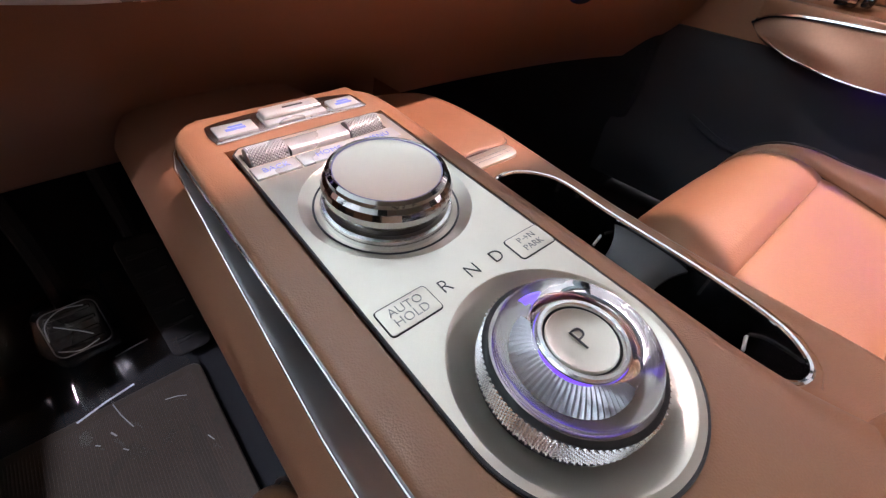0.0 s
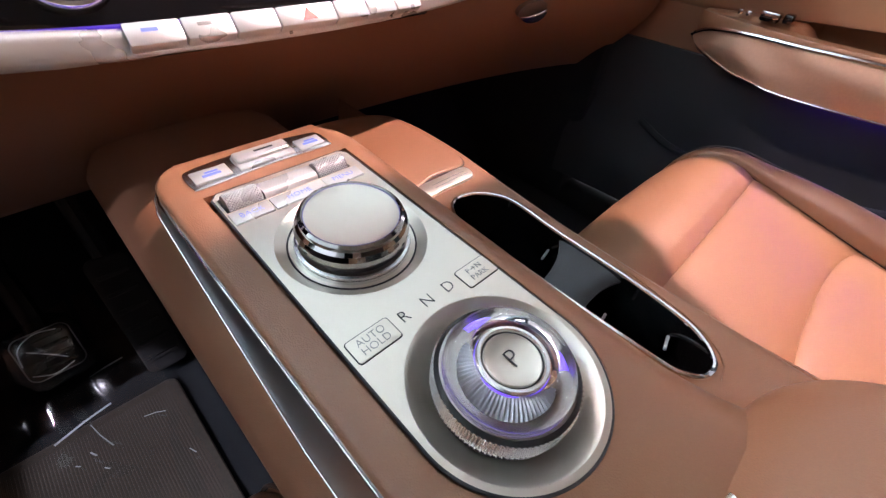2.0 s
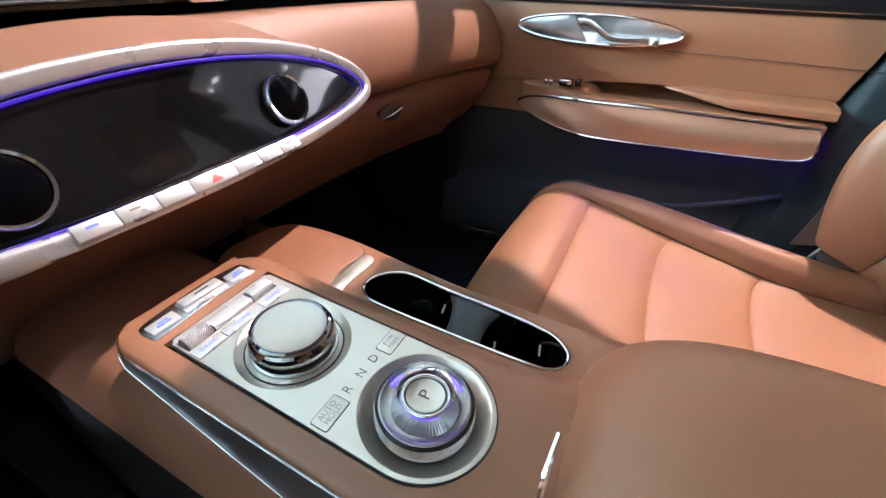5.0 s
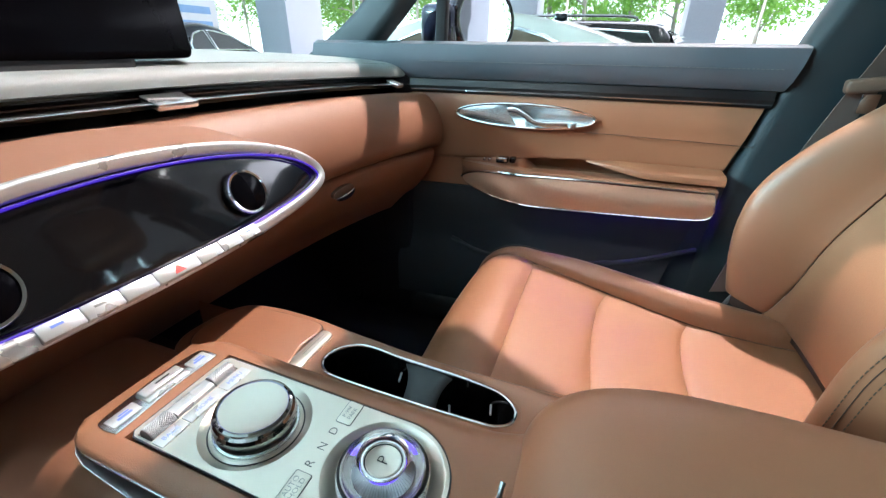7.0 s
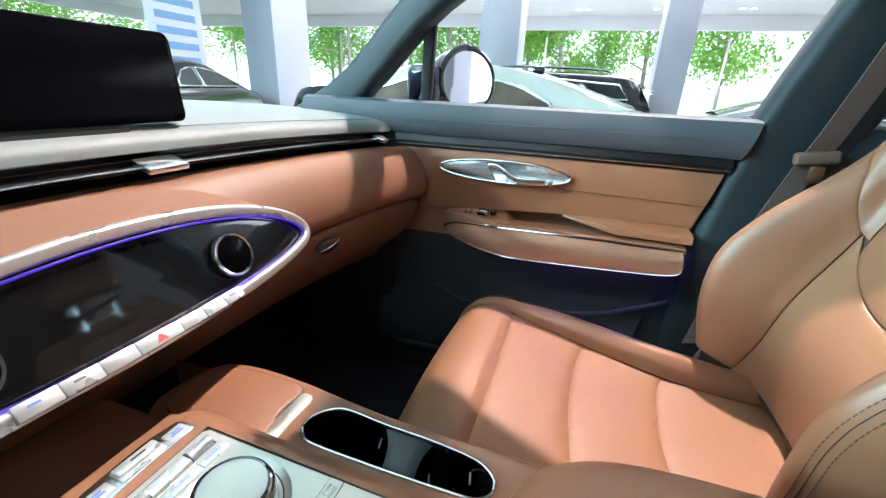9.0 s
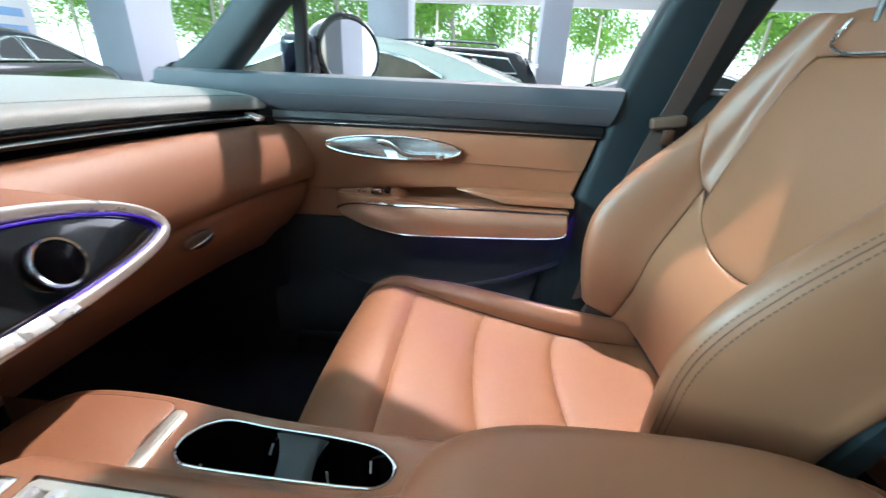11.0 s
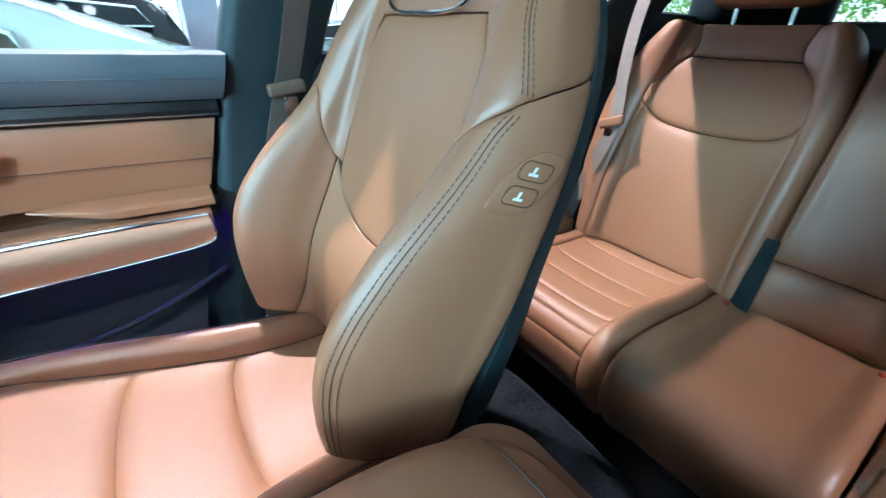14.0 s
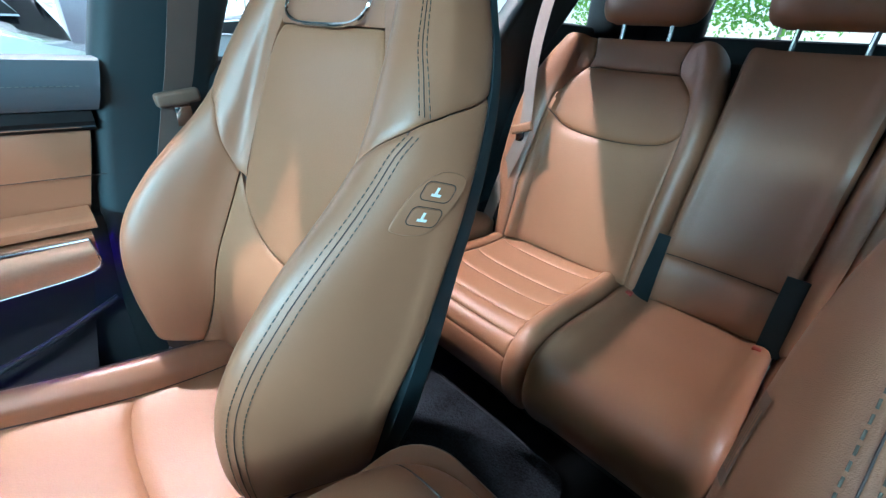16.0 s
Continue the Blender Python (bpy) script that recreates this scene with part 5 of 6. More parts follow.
def front_place(name, x0, sgn, label, keys):
    """sgn: +1 where the aisle lies at lower x."""
    st = thing(name, (x0, -0.25, 0.33), label, "car seat", "front seats")
    # backrest
    bx0 = x0 + sgn * 0.014
    foot, top = Vector((bx0, -0.445, 0.600)), Vector((bx0, -0.607, 1.165))
    axis = top - foot
    fw = Vector((0, axis.z, -axis.y)).normalized()
    hv = [(0, 1.04), (0.08, 1.25), (0.16, 1.365), (0.25, 1.50), (0.34, 1.63), (0.43, 1.50), (0.51, 1.27), (0.58, 0.96), (0.65, 0.69), (0.71, 0.53), (0.78, 0.47), (0.88, 0.28), (1, 0.12)]
    wv = [(0, 0.89), (0.15, 1.047), (0.35, 1.113), (0.55, 1.12), (0.68, 1.105), (0.8, 1.045), (0.93, 0.93), (1, 0.82)]
    dv = [(0, 0.6), (0.15, 0.42), (0.3, 0.37), (0.5, 0.36), (0.7, 0.49), (0.85, 0.64), (1, 0.62)]

    def SB(s, v):
        c, w = cross(abs(s), BACK_HALF)
        vv = min(max(v, 0), 1)
        front = w > 0
        w = w * (0.95 * spline(vv, hv) if front else spline(vv, dv))
        lumb = 0.018 * math.exp(-((v - 0.22) / 0.16) ** 2) - 0.02 * max(0, v - 0.85)
        p = foot + axis * v + Vector((math.copysign(c, s) * spline(vv, wv), 0, 0)) + fw * (w + lumb)
        return p

    bk = part("backrest_core", core(SB, -0.98, 0.98, 0.0, 0.985, 60, 40, 0.010), SEAM, st, "dark seat core in the seams")
    hem = [(0.24, 0.497), (0.30, 0.515), (0.37, 0.575), (0.47, 0.66), (0.58, 0.695), (0.65, 0.72), (0.73, 0.75), (0.83, 0.78), (0.97, 0.82)]
    hem_v = lambda q: float(np.interp(q, [p[0] for p in hem], [p[1] for p in hem]))
    edge = lambda v: 0.288 + 0.09 * max(0.0, 1 - v / 0.22) ** 2
    yoke = lambda q: 0.362 + 0.150 * min(1.0, abs(q) / 0.29) ** 2.2
    shield = lambda v: 0.243 + 0.012 * math.sin(math.pi * min(1, max(0, (v - 0.36) / 0.5))) - 0.05 * max(0.0, (v - 0.78) / 0.1) ** 2 * 0.6
    part("lower_insert", panel(SB, lambda b: -edge(0.02 + 0.48 * b), lambda b: edge(0.02 + 0.48 * b), 0.02, lambda a: yoke(0.29 * (2 * a - 1)), 20, 20, groove=0.0032, r=0.007, puff=0.005), TAN_PERF, bk, "tan leather lumbar insert")
    part("upper_insert", panel(SB, lambda b: -shield(0.40 + 0.48 * b), lambda b: shield(0.40 + 0.48 * b), lambda a: yoke(0.245 * (2 * a - 1)) + 0.003, 0.885, 22, 24, groove=0.0032, r=0.007, puff=0.006), TAN_PERF, bk, "tan leather shoulder insert")
    for e in (-1, 1):
        part("bolster", panel(SB, lambda b: e * (edge(0.03 + 0.485 * b) + 0.004), e * 0.96, 0.03, lambda a: hem_v(lerp(0.295, 0.96, a)), 44, 34, groove=0.0024, r=0.004, puff=0.001), TAN, bk, "tan leather side bolster")
        part("shoulder_wing", panel(SB, lambda b: e * (shield(0.5 + 0.45 * b) + 0.004), e * 0.96, lambda a: hem_v(lerp(0.249, 0.96, a)) + 0.004, 0.985, 40, 26, groove=0.0024, r=0.005, puff=0.001), TAN, bk, "tan leather shoulder wing")
        lower = [(0.634, 0.05), (0.632, 0.15), (0.628, 0.25), (0.630, 0.35), (0.636, 0.45), (0.644, 0.55), (0.652, 0.63), (0.667, 0.69), (0.70, 0.728)]
        upper = [(0.722, 0.758), (0.70, 0.81), (0.675, 0.86), (0.668, 0.91), (0.67, 0.965)]
        for row in (lower, upper):
            c = curve([(q, v, 0) for q, v in row], 60)
            for off in (-0.016, 0.016):
                part("stitching", stitches([lift(SB, e * (p.x + off), p.y, 0.0016) for p in c], 0.0066, 0.0042, 0.00055), STITCH, bk, "dark green twin stitching")
            part("piping", tube([lift(SB, e * p.x, p.y, 0.0012) for p in c], 0.0005, 6), SEAM, bk, "fine dark seam")
    part("top_roll", panel(SB, -0.24, 0.24, 0.888, 0.99, 16, 8, groove=0.003), TAN, bk, "tan leather top roll")
    part("headrest_trim", tube(curve([SB(-0.182, 0.965) + fw * 0.004, SB(-0.175, 0.915) + fw * 0.006, SB(-0.125, 0.889) + fw * 0.006, SB(0.0, 0.884) + fw * 0.006, SB(0.125, 0.889) + fw * 0.006, SB(0.175, 0.915) + fw * 0.006, SB(0.182, 0.965) + fw * 0.004], 40), 0.0028, 8), CHROME, bk, "chrome headrest trim")
    shell_r = []
    for v in np.linspace(0.0, 0.985, 26):
        w = 0.2225 * spline(v, wv)
        dd = spline(v, dv) * 0.10
        deep = 0.018 + 0.050 * (1 - v)
        shell_r.append([foot + axis * v + Vector((w * math.copysign(abs(math.cos(a)) ** 0.35, math.cos(a)), 0, 0)) - fw * (dd + deep * abs(math.sin(a)) ** 0.35) for a in np.linspace(0, math.pi, 28)]
                       + [foot + axis * v + Vector((w * q, 0, 0)) - fw * (dd - 0.012) for q in np.linspace(-0.95, 0.95, 8)])
    part("back_shell", grid(shell_r, close_u=True, cap=True), TEAL, st, "dark teal seat back shell")
    # headrest
    hb = SB(0, 1.0) + Vector((0, 0.01, 0.005))
    hr = []
    for i in range(21):
        f = i / 20
        k = (1 - abs(2 * f - 1) ** 3.2) ** 0.42
        z = lerp(0.0, 0.19, f)
        hr.append([hb + Vector((0.132 * (0.72 + 0.28 * k) * math.copysign(abs(math.cos(a)) ** 0.7, math.cos(a)) * (k * 0.35 + 0.65), (0.02 - 0.055 * f) + 0.055 * k * math.sin(a), 0.02 + z)) for a in np.linspace(0, 2 * math.pi, 48, endpoint=False)])
    hp = part("headrest", grid(hr, close_u=True, cap=True), TAN, st, "tan leather headrest")
    for e in (-0.055, 0.055):
        part("post", tube([hb + Vector((e, -0.005, -0.03)), hb + Vector((e, -0.005, 0.03))], 0.006, 10, up=(0, 1, 0)), CHROME, hp)
    # cushion: the insert narrows to the rear, the outer bolsters follow
    line = [(0, 0.060, 0.470), (0, 0.100, 0.520), (0, 0.106, 0.575), (0, 0.078, 0.620), (0, 0.030, 0.634), (0, -0.03, 0.618), (0, -0.10, 0.602), (0, -0.20, 0.585), (0, -0.30, 0.576), (0, -0.41, 0.575), (0, -0.50, 0.580)]
    inner = [(0, 0.17), (0.27, 0.195), (0.40, 0.205), (0.48, 0.203), (0.66, 0.163), (0.84, 0.12), (1, 0.115)]
    outer_w = [(0, 0.20), (0.27, 0.235), (0.45, 0.252), (0.54, 0.252), (0.68, 0.225), (0.81, 0.20), (1, 0.185)]

    def SC(s, v):
        p = smooth_at(line, v)
        q = smooth_at(line, min(v + 0.01, 1)) - smooth_at(line, max(v - 0.01, 0))
        nrm = Vector((0, q.z, -q.y)).normalized()
        nrm = nrm.lerp(Vector((0, 0, 1)), 0.75 if v > 0.45 else 0.25).normalized()
        c, w = cross(abs(s), CUSH_HALF)
        e, o = spline(v, inner), spline(v, outer_w)
        c = c * e / 0.147 if c <= 0.147 else e + (c - 0.147) * (o - e) / (0.226 - 0.147)
        k = spline(v, [(0, 0.1), (0.36, 0.1), (0.45, 0.22), (0.54, 0.6), (0.65, 1.0), (0.80, 1.15), (0.9, 0.95), (1, 0.8)]) if w > 0 else 1
        crown = 0.006 * (1 - min(1, c / max(e, 0.01)) ** 2)
        return Vector((x0 + math.copysign(c, s), p.y, p.z)) + nrm * (w * k + crown)

    cu = part("cushion_core", core(SC, -0.98, 0.98, 0.02, 0.99, 50, 40, 0.010), SEAM, st, "dark seat core in the seams")
    ys = (0.0, 0.472, 0.662, 0.80, 1.0)
    arcs = lambda v: (lambda a: v - 0.02 * (1 - (2 * a - 1) ** 2)) if 0.55 < v < 0.95 else (lambda a: v)
    for k in range(4):
        part("cushion_insert", panel(SC, -0.31, 0.31, arcs(ys[k]), arcs(ys[k + 1]), 20, 14, groove=0.0042, r=0.010, puff=0.004), TAN_PERF, cu, "tan leather cushion insert")
    for e in (-1, 1):
        part("bolster", panel(SC, e * 0.315, e * 0.60, 0.0, 1.0, 16, 34, groove=0.005, puff=0.002), TAN, cu, "tan leather cushion bolster")
        part("bolster", panel(SC, e * 0.605, e * 1.0, 0.02, 1.0, 12, 30, groove=0.003), TAN, cu, "tan leather cushion side")
        part("piping", tube([SC(e * 0.6025, v) + Vector((0, 0, 0.001)) for v in np.linspace(0.2, 0.97, 50)], 0.0016, 6), SEAM, cu, "dark piping")
    part("base_frame", rbox(x0 - 0.205, x0 + 0.205, -0.46, 0.03, 0.33, 0.52, 0.03), MATTE, st, "black plastic seat base")
    part("side_cover", rbox(x0 - 0.232, x0 + 0.232, -0.48, 0.0, 0.40, 0.53, 0.03), MATTE, st, "black plastic side cover")
    if not keys:
        # worn embossed tag on the aisle side of the backrest
        tg = [[lift(SB, 0.80 + 0.05 * a, 0.50 + 0.10 * b, 0.0022) for a in np.linspace(0, 1, 5)] for b in np.linspace(0, 1, 7)]
        tag = part("embossed_tag", grid(tg), GUIDE, bk, "dull brown sewn tag")
        for q in range(4):
            part("legend_bar", grid([[lift(SB, 0.806 + 0.010 * q + 0.005 * a, 0.515 + 0.07 * b, 0.0026) for a in (0, 1)] for b in np.linspace(0, 1, 5)]), TAN, tag)
    if keys:
        e = -sgn
        o = SB(e * 0.778, 0.64)
        nx = Vector((e, 0, 0))
        tv = (SB(e * 0.80, 0.70) - SB(e * 0.78, 0.58)).normalized()
        sv = (SB(e * 0.83, 0.64) - SB(e * 0.73, 0.64)).normalized()
        nn = sv.cross(tv).normalized()
        if nn.x * e < 0:
            nn = -nn
        fr = Matrix((( *sv, 0), (*tv, 0), (*nn, 0), (0, 0, 0, 1))).transposed()
        fr = Matrix.Translation(o) @ fr @ Matrix(((0.86, 0.2, 0, 0), (0, 0.86, 0, 0), (0, 0, 1, 0), (0, 0, 0, 1)))
        pp = part("key_pad", move(prism([(p.x, p.y) for p in curve([(-0.028, -0.026, 0), (-0.022, 0.012, 0), (-0.004, 0.034, 0), (0.022, 0.034, 0), (0.030, 0.02, 0), (0.026, -0.012, 0), (0.012, -0.034, 0), (-0.02, -0.036, 0)], 40, True)], -0.004, 0.0028, 0.0014), fr), TAN, bk, "tan key pad")
        for yy in (0.013, -0.015):
            kk = part("seat_key", move(prism(rrect(-0.015, 0.019, yy - 0.0095, yy + 0.0095, 0.006, 5), 0.0026, 0.0042, 0.001), fr), TAN, pp, "tan seat shift key")
            part("outline", move(tube([Vector((x, y, 0.0030)) for x, y in rrect(-0.0158, 0.0198, yy - 0.0103, yy + 0.0103, 0.0065, 5)], 0.0006, 5, closed=True), fr), SEAM, kk)
            part("mark", move(join(rbox(-0.002, 0.0012, yy - 0.004, yy + 0.005, 0.0042, 0.0044, 0), rbox(-0.005, 0.006, yy - 0.005, yy - 0.002, 0.0042, 0.0044, 0)), fr), WHITE_MARK, kk, "white seat symbol", smooth=False)
    return st


PX = 0.430
front_place("passenger_seat", PX, 1, "tan leather front passenger seat with dark twin stitching", True)
front_place("driver_seat", 2 * CX - PX + 0.010, -1, "tan leather driver seat with dark twin stitching", False)

# rear bench
REAR_HALF = [(0, 0), (0.06, 0.001), (0.12, 0.004), (0.155, 0.010), (0.175, 0.022), (0.195, 0.026), (0.212, 0.018), (0.222, -0.01), (0.224, -0.05), (0.222, -0.09), (0.215, -0.12)]
bench = thing("rear_bench", (CX, -1.1, 0.33), "tan leather rear bench seat in three parts", "car seat")


def rear_place(x0, hw, xb, hb, name, mid=False):
    line = [(0, -0.890, 0.40), (0, -0.850, 0.47), (0, -0.846, 0.535), (0, -0.868, 0.575), (0, -0.92, 0.592), (0, -1.02, 0.588), (0, -1.12, 0.580), (0, -1.26, 0.585)]
    k0, kb = hw / 0.224, hb / 0.224

    def SC(s, v):
        p = smooth_at(line, v)
        q = smooth_at(line, min(v + 0.01, 1)) - smooth_at(line, max(v - 0.01, 0))
        nrm = Vector((0, q.z, -q.y)).normalized().lerp(Vector((0, 0, 1)), 0.6 if v > 0.5 else 0.1).normalized()
        c, w = cross(abs(s), REAR_HALF)
        return Vector((x0 + math.copysign(c, s) * k0, p.y, p.z)) + nrm * (w * (0.9 if not mid else 0.6) * (min(1, max(0.3, v * 1.5)) if w > 0 else 1))

    foot, top = Vector((xb, -1.225, 0.585)), Vector((xb, -1.375, 1.12))
    axis = top - foot
    fw = Vector((0, axis.z, -axis.y)).normalized()
    wv = [(0, 1.0), (0.6, 1.0), (0.8, 0.97), (0.93, 0.88), (1, 0.78)] if not mid else [(0, 1), (1, 1)]
    wing = [(0, 1.3), (0.2, 1.5), (0.32, 2.2), (0.6, 2.4), (0.75, 2.3), (0.88, 1.8), (1, 1.4)]
    out = 1 if x0 > CX else -1

    def SB(s, v):
        c, w = cross(abs(s), REAR_HALF)
        if not mid and s * out > 0 and c > 0.166:
            c = 0.166 + (c - 0.166) * spline(min(max(v, 0), 1), wing)
            w = w * 1.7 if w > 0 else w
        return foot + axis * v + Vector((math.copysign(c, s) * kb * spline(min(max(v, 0), 1), wv), 0, 0)) + fw * (w * (1.0 if not mid else 0.5) + 0.012 * math.exp(-((v - 0.3) / 0.25) ** 2) - 0.03 * max(0, v - 0.9))

    cu = part(name + "_cushion", core(SC, -0.98, 0.98, 0.01, 0.99, 40, 30, 0.009), SEAM, bench, "dark seat core in the seams")
    bk = part(name + "_backrest", core(SB, -0.98, 0.98, 0.01, 0.985, 40, 30, 0.009), SEAM, bench, "dark seat core in the seams")
    if mid:
        part("cushion_panel", panel(SC, -0.96, 0.96, 0.0, 0.99, 30, 30, groove=0.006, puff=0.004), TAN, cu, "tan leather middle cushion")
        part("back_panel", panel(SB, -0.9, 0.9, 0.0, 0.20, 22, 10, groove=0.008, r=0.01, puff=0.008), TAN, bk, "tan leather lower back roll")
        part("back_panel", panel(SB, -0.9, 0.9, 0.205, 0.985, 22, 26, groove=0.005, puff=0.003), TAN, bk, "tan leather fold-down armrest")
    else:
        vs = [0.30, 0.44, 0.56, 0.68, 0.80, 0.92, 1.0]
        part("nose", panel(SC, -0.36, 0.36, 0.0, vs[0], 18, 14, groove=0.004), TAN, cu, "tan leather cushion nose")
        for a, b in zip(vs[:-1], vs[1:]):
            part("cushion_insert", panel(SC, -0.36, 0.36, a, b, 18, 8, groove=0.003, r=0.006, puff=0.002), TAN_PERF, cu, "tan leather cushion insert")
        sh = lambda v: float(np.interp(v, [0, 0.4, 0.62, 0.72, 0.80, 0.85, 0.875, 0.92, 1], [0.43, 0.40, 0.385, 0.37, 0.31, 0.235, 0.205, 0.20, 0.26]))
        yoke = lambda a: 0.575 + 0.085 * abs(2 * a - 1) ** 2.3
        part("lower_insert", panel(SB, lambda b: -sh(0.62 * b), lambda b: sh(0.62 * b), 0.01, yoke, 18, 18, groove=0.005, puff=0.005), TAN_PERF, bk, "tan leather back insert")
        part("upper_insert", panel(SB, lambda b: -sh(0.64 + 0.23 * b), lambda b: sh(0.64 + 0.23 * b), lambda a: yoke(a) + 0.004, 0.868, 18, 16, groove=0.005, puff=0.005), TAN_PERF, bk, "tan leather shoulder insert")
        part("top_roll", panel(SB, lambda b: -sh(0.875 + 0.12 * b), lambda b: sh(0.875 + 0.12 * b), 0.872, 0.995, 16, 8, groove=0.004), TAN, bk, "tan leather top roll")
        for e in (-1, 1):
            part("bolster", panel(SC, e * 0.365, e * 0.97, 0.0, 1.0, 18, 30, groove=0.004, puff=0.003), TAN, cu, "tan leather cushion bolster")
            part("bolster", panel(SB, lambda b: e * (sh(0.99 * b) + 0.005), e * 0.97, 0.0, 0.99, 20, 34, groove=0.004, puff=0.003), TAN, bk, "tan leather back bolster")
    # headrest
    hz = top.z + 0.012
    hr = []
    for i in range(17):
        f = i / 16
        k = (1 - abs(2 * f - 1) ** 3.0) ** 0.45
        hr.append([(xb + 0.118 * (0.62 + 0.38 * k) * math.copysign(abs(math.cos(a)) ** 0.6, math.cos(a)), top.y - 0.01 - 0.03 * f + 0.048 * k * math.sin(a), hz + 0.013 + 0.135 * f) for a in np.linspace(0, 2 * math.pi, 40, endpoint=False)])
    h = part(name + "_headrest", grid(hr, close_u=True, cap=True), TAN, bench, "tan leather rear headrest")
    for e in (-0.055, 0.055):
        part("post", tube([Vector((xb + e, top.y - 0.01, hz - 0.04)), Vector((xb + e, top.y - 0.01, hz + 0.03))], 0.005, 8, up=(0, 1, 0)), CHROME, h)


rear_place(0.425, 0.187, 0.392, 0.212, "outer")
rear_place(0.076, 0.158, 0.055, 0.122, "middle", True)
rear_place(-0.273, 0.187, -0.282, 0.212, "outer")
part("shell_panel", rbox(CX - 0.62, CX + 0.62, -1.50, -1.42, 0.5, 1.08, 0.03), TEAL, bench, "dark rear bench back")
part("plinth", rbox(CX - 0.66, CX + 0.66, -1.3, -0.93, 0.33, 0.46, 0.02), MATTE, bench, "black plinth under the bench")
side_b = thing("rear_seat_bolster", (0.68, -1.2, 0.5), "tan leather side bolster beside the rear seat", "seat bolster")
part("bolster_pad", pillow(0.68, -1.14, 0.055, 0.11, 0.60, 0.035, 2.6, 3, 12, 0.1), TAN, side_b)

# ---- belts and buckles ----
belt = thing("seat_belt", (0.775, -0.47, 0.97), "taupe webbing belt with tan guide hanging on the dark pillar", "seat belt")


def strap(pts, w, across, n=30):
    c = curve(pts, n)
    a = Vector(across).normalized()
    t = Vector((0.0012, 0, 0))
    return grid([[p - a * w - t, p + a * w - t, p + a * w + t, p - a * w + t] for p in c], close_u=True, cap=True)


part("webbing", strap([(0.672, -0.56, 1.40), (0.700, -0.535, 1.22), (0.735, -0.500, 1.04), (0.752, -0.480, 0.96), (0.765, -0.44, 0.80), (0.775, -0.40, 0.56)], 0.0235, (0.25, -1, 0.12)), STRAP, belt)
part("guide", move(rbox(-0.010, 0.008, -0.033, 0.033, -0.011, 0.011, 0.006, 3), Matrix.Translation((0.738, -0.485, 0.985)) @ Matrix.Rotation(radians(-8), 4, "X")), GUIDE, belt, "tan plastic belt guide")
part("tongue", move(rbox(-0.002, 0.002, -0.012, 0.012, -0.03, 0.0, 0.001), Matrix.Translation((0.728, -0.487, 0.972))), CHROME, belt, "steel tongue")
rb = thing("seat_belt", (0.60, -1.2, 0.9), "tan rear belt with guide over the bench shoulder", "seat belt")
part("webbing", strap([(0.655, -1.42, 1.36), (0.645, -1.335, 1.15), (0.615, -1.275, 1.02), (0.585, -1.235, 0.89), (0.62, -1.22, 0.76), (0.66, -1.22, 0.62)], 0.0225, (1, -0.35, 0.25)), STRAP, rb)
part("guide", move(rbox(-0.034, 0.034, -0.007, 0.007, -0.012, 0.012, 0.006, 3), Matrix.Translation((0.588, -1.228, 0.895)) @ Matrix.Rotation(radians(20), 4, "Y")), BUCKLE, rb, "tan plastic belt guide")
part("tongue", rbox(0.578, 0.602, -1.232, -1.228, 0.86, 0.886, 0.001), CHROME, rb, "steel tongue")
for x in (0.180, -0.072):
    bk2 = thing("rear_buckle_strap", (x, -1.215, 0.6), "dark buckle strap between the rear seats", "seat belt", "rear buckle straps")
    part("webbing", strap([(x, -1.20, 0.585), (x + 0.003, -1.215, 0.66), (x + 0.006, -1.235, 0.74)], 0.021, (1, 0, 0), 8), TEAL, bk2)
    part("button", rbox(x + 0.01, x + 0.026, -1.195, -1.18, 0.590, 0.600, 0.003), RED_PLASTIC, bk2, "red release button")
fb = thing("front_buckle", (0.60, -0.40, 0.62), "small dark belt anchor beside the passenger seat", "belt anchor")
part("bracket", tube(curve([(0.655, -0.37, 0.585), (0.66, -0.39, 0.625), (0.665, -0.43, 0.64)], 8), 0.004, 8), SILVER_D, fb)

# ---- footwells ----
mt = thing("floor_mat", (-0.25, 0.30, 0.335), "grey brown ribbed floor mat under clear plastic", "floor mat")
part("mat_base", prism(rrect(-0.46, -0.115, -0.15, 0.44, 0.014, 6), 0.332, 0.342, 0.004), MATWOOD, mt)
ribs = [rbox(-0.45 + 0.0035 * k, -0.4478 + 0.0035 * k, -0.12, 0.425, 0.341, 0.3424, 0.0004, 1) for k in range(92)]
part("mat_ribs", join(*ribs), MATWOOD, mt, kind="stuff")
random.seed(4)
film_rows = []
for i in range(90):
    row = []
    for j in range(70):
        u, v = j / 69, i / 89
        wave = 0.012 * noise.noise(Vector((u * 10, v * 7, 3.1))) + 0.006 * abs(noise.noise(Vector((u * 19, v * 12, 9.0)))) + 0.0030 * abs(noise.noise(Vector((u * 40, v * 34, 4.0))))
        row.append((-0.50 + 0.40 * u, -0.18 + 0.74 * v, 0.350 + 0.10 * max(0, (v - 0.72) / 0.28) ** 1.5 + wave * (1 - u ** 6)))
    film_rows.append(row)
cover = thing("plastic_floor_cover", (-0.3, 0.2, 0.35), "crumpled clear protective film over the footwell mat", "protective film")
fo = part("film", grid([r[:66] for r in film_rows]), FILM, cover)
fo.visible_shadow = False
# pale tubes along the film folds; the glints are put into their colour
FOLD_GLINT = mat("painted_film_glint", (0.62, 0.66, 0.72), 0.12, vary=0.1, bump=0, coat=1.0, spec=0.8)
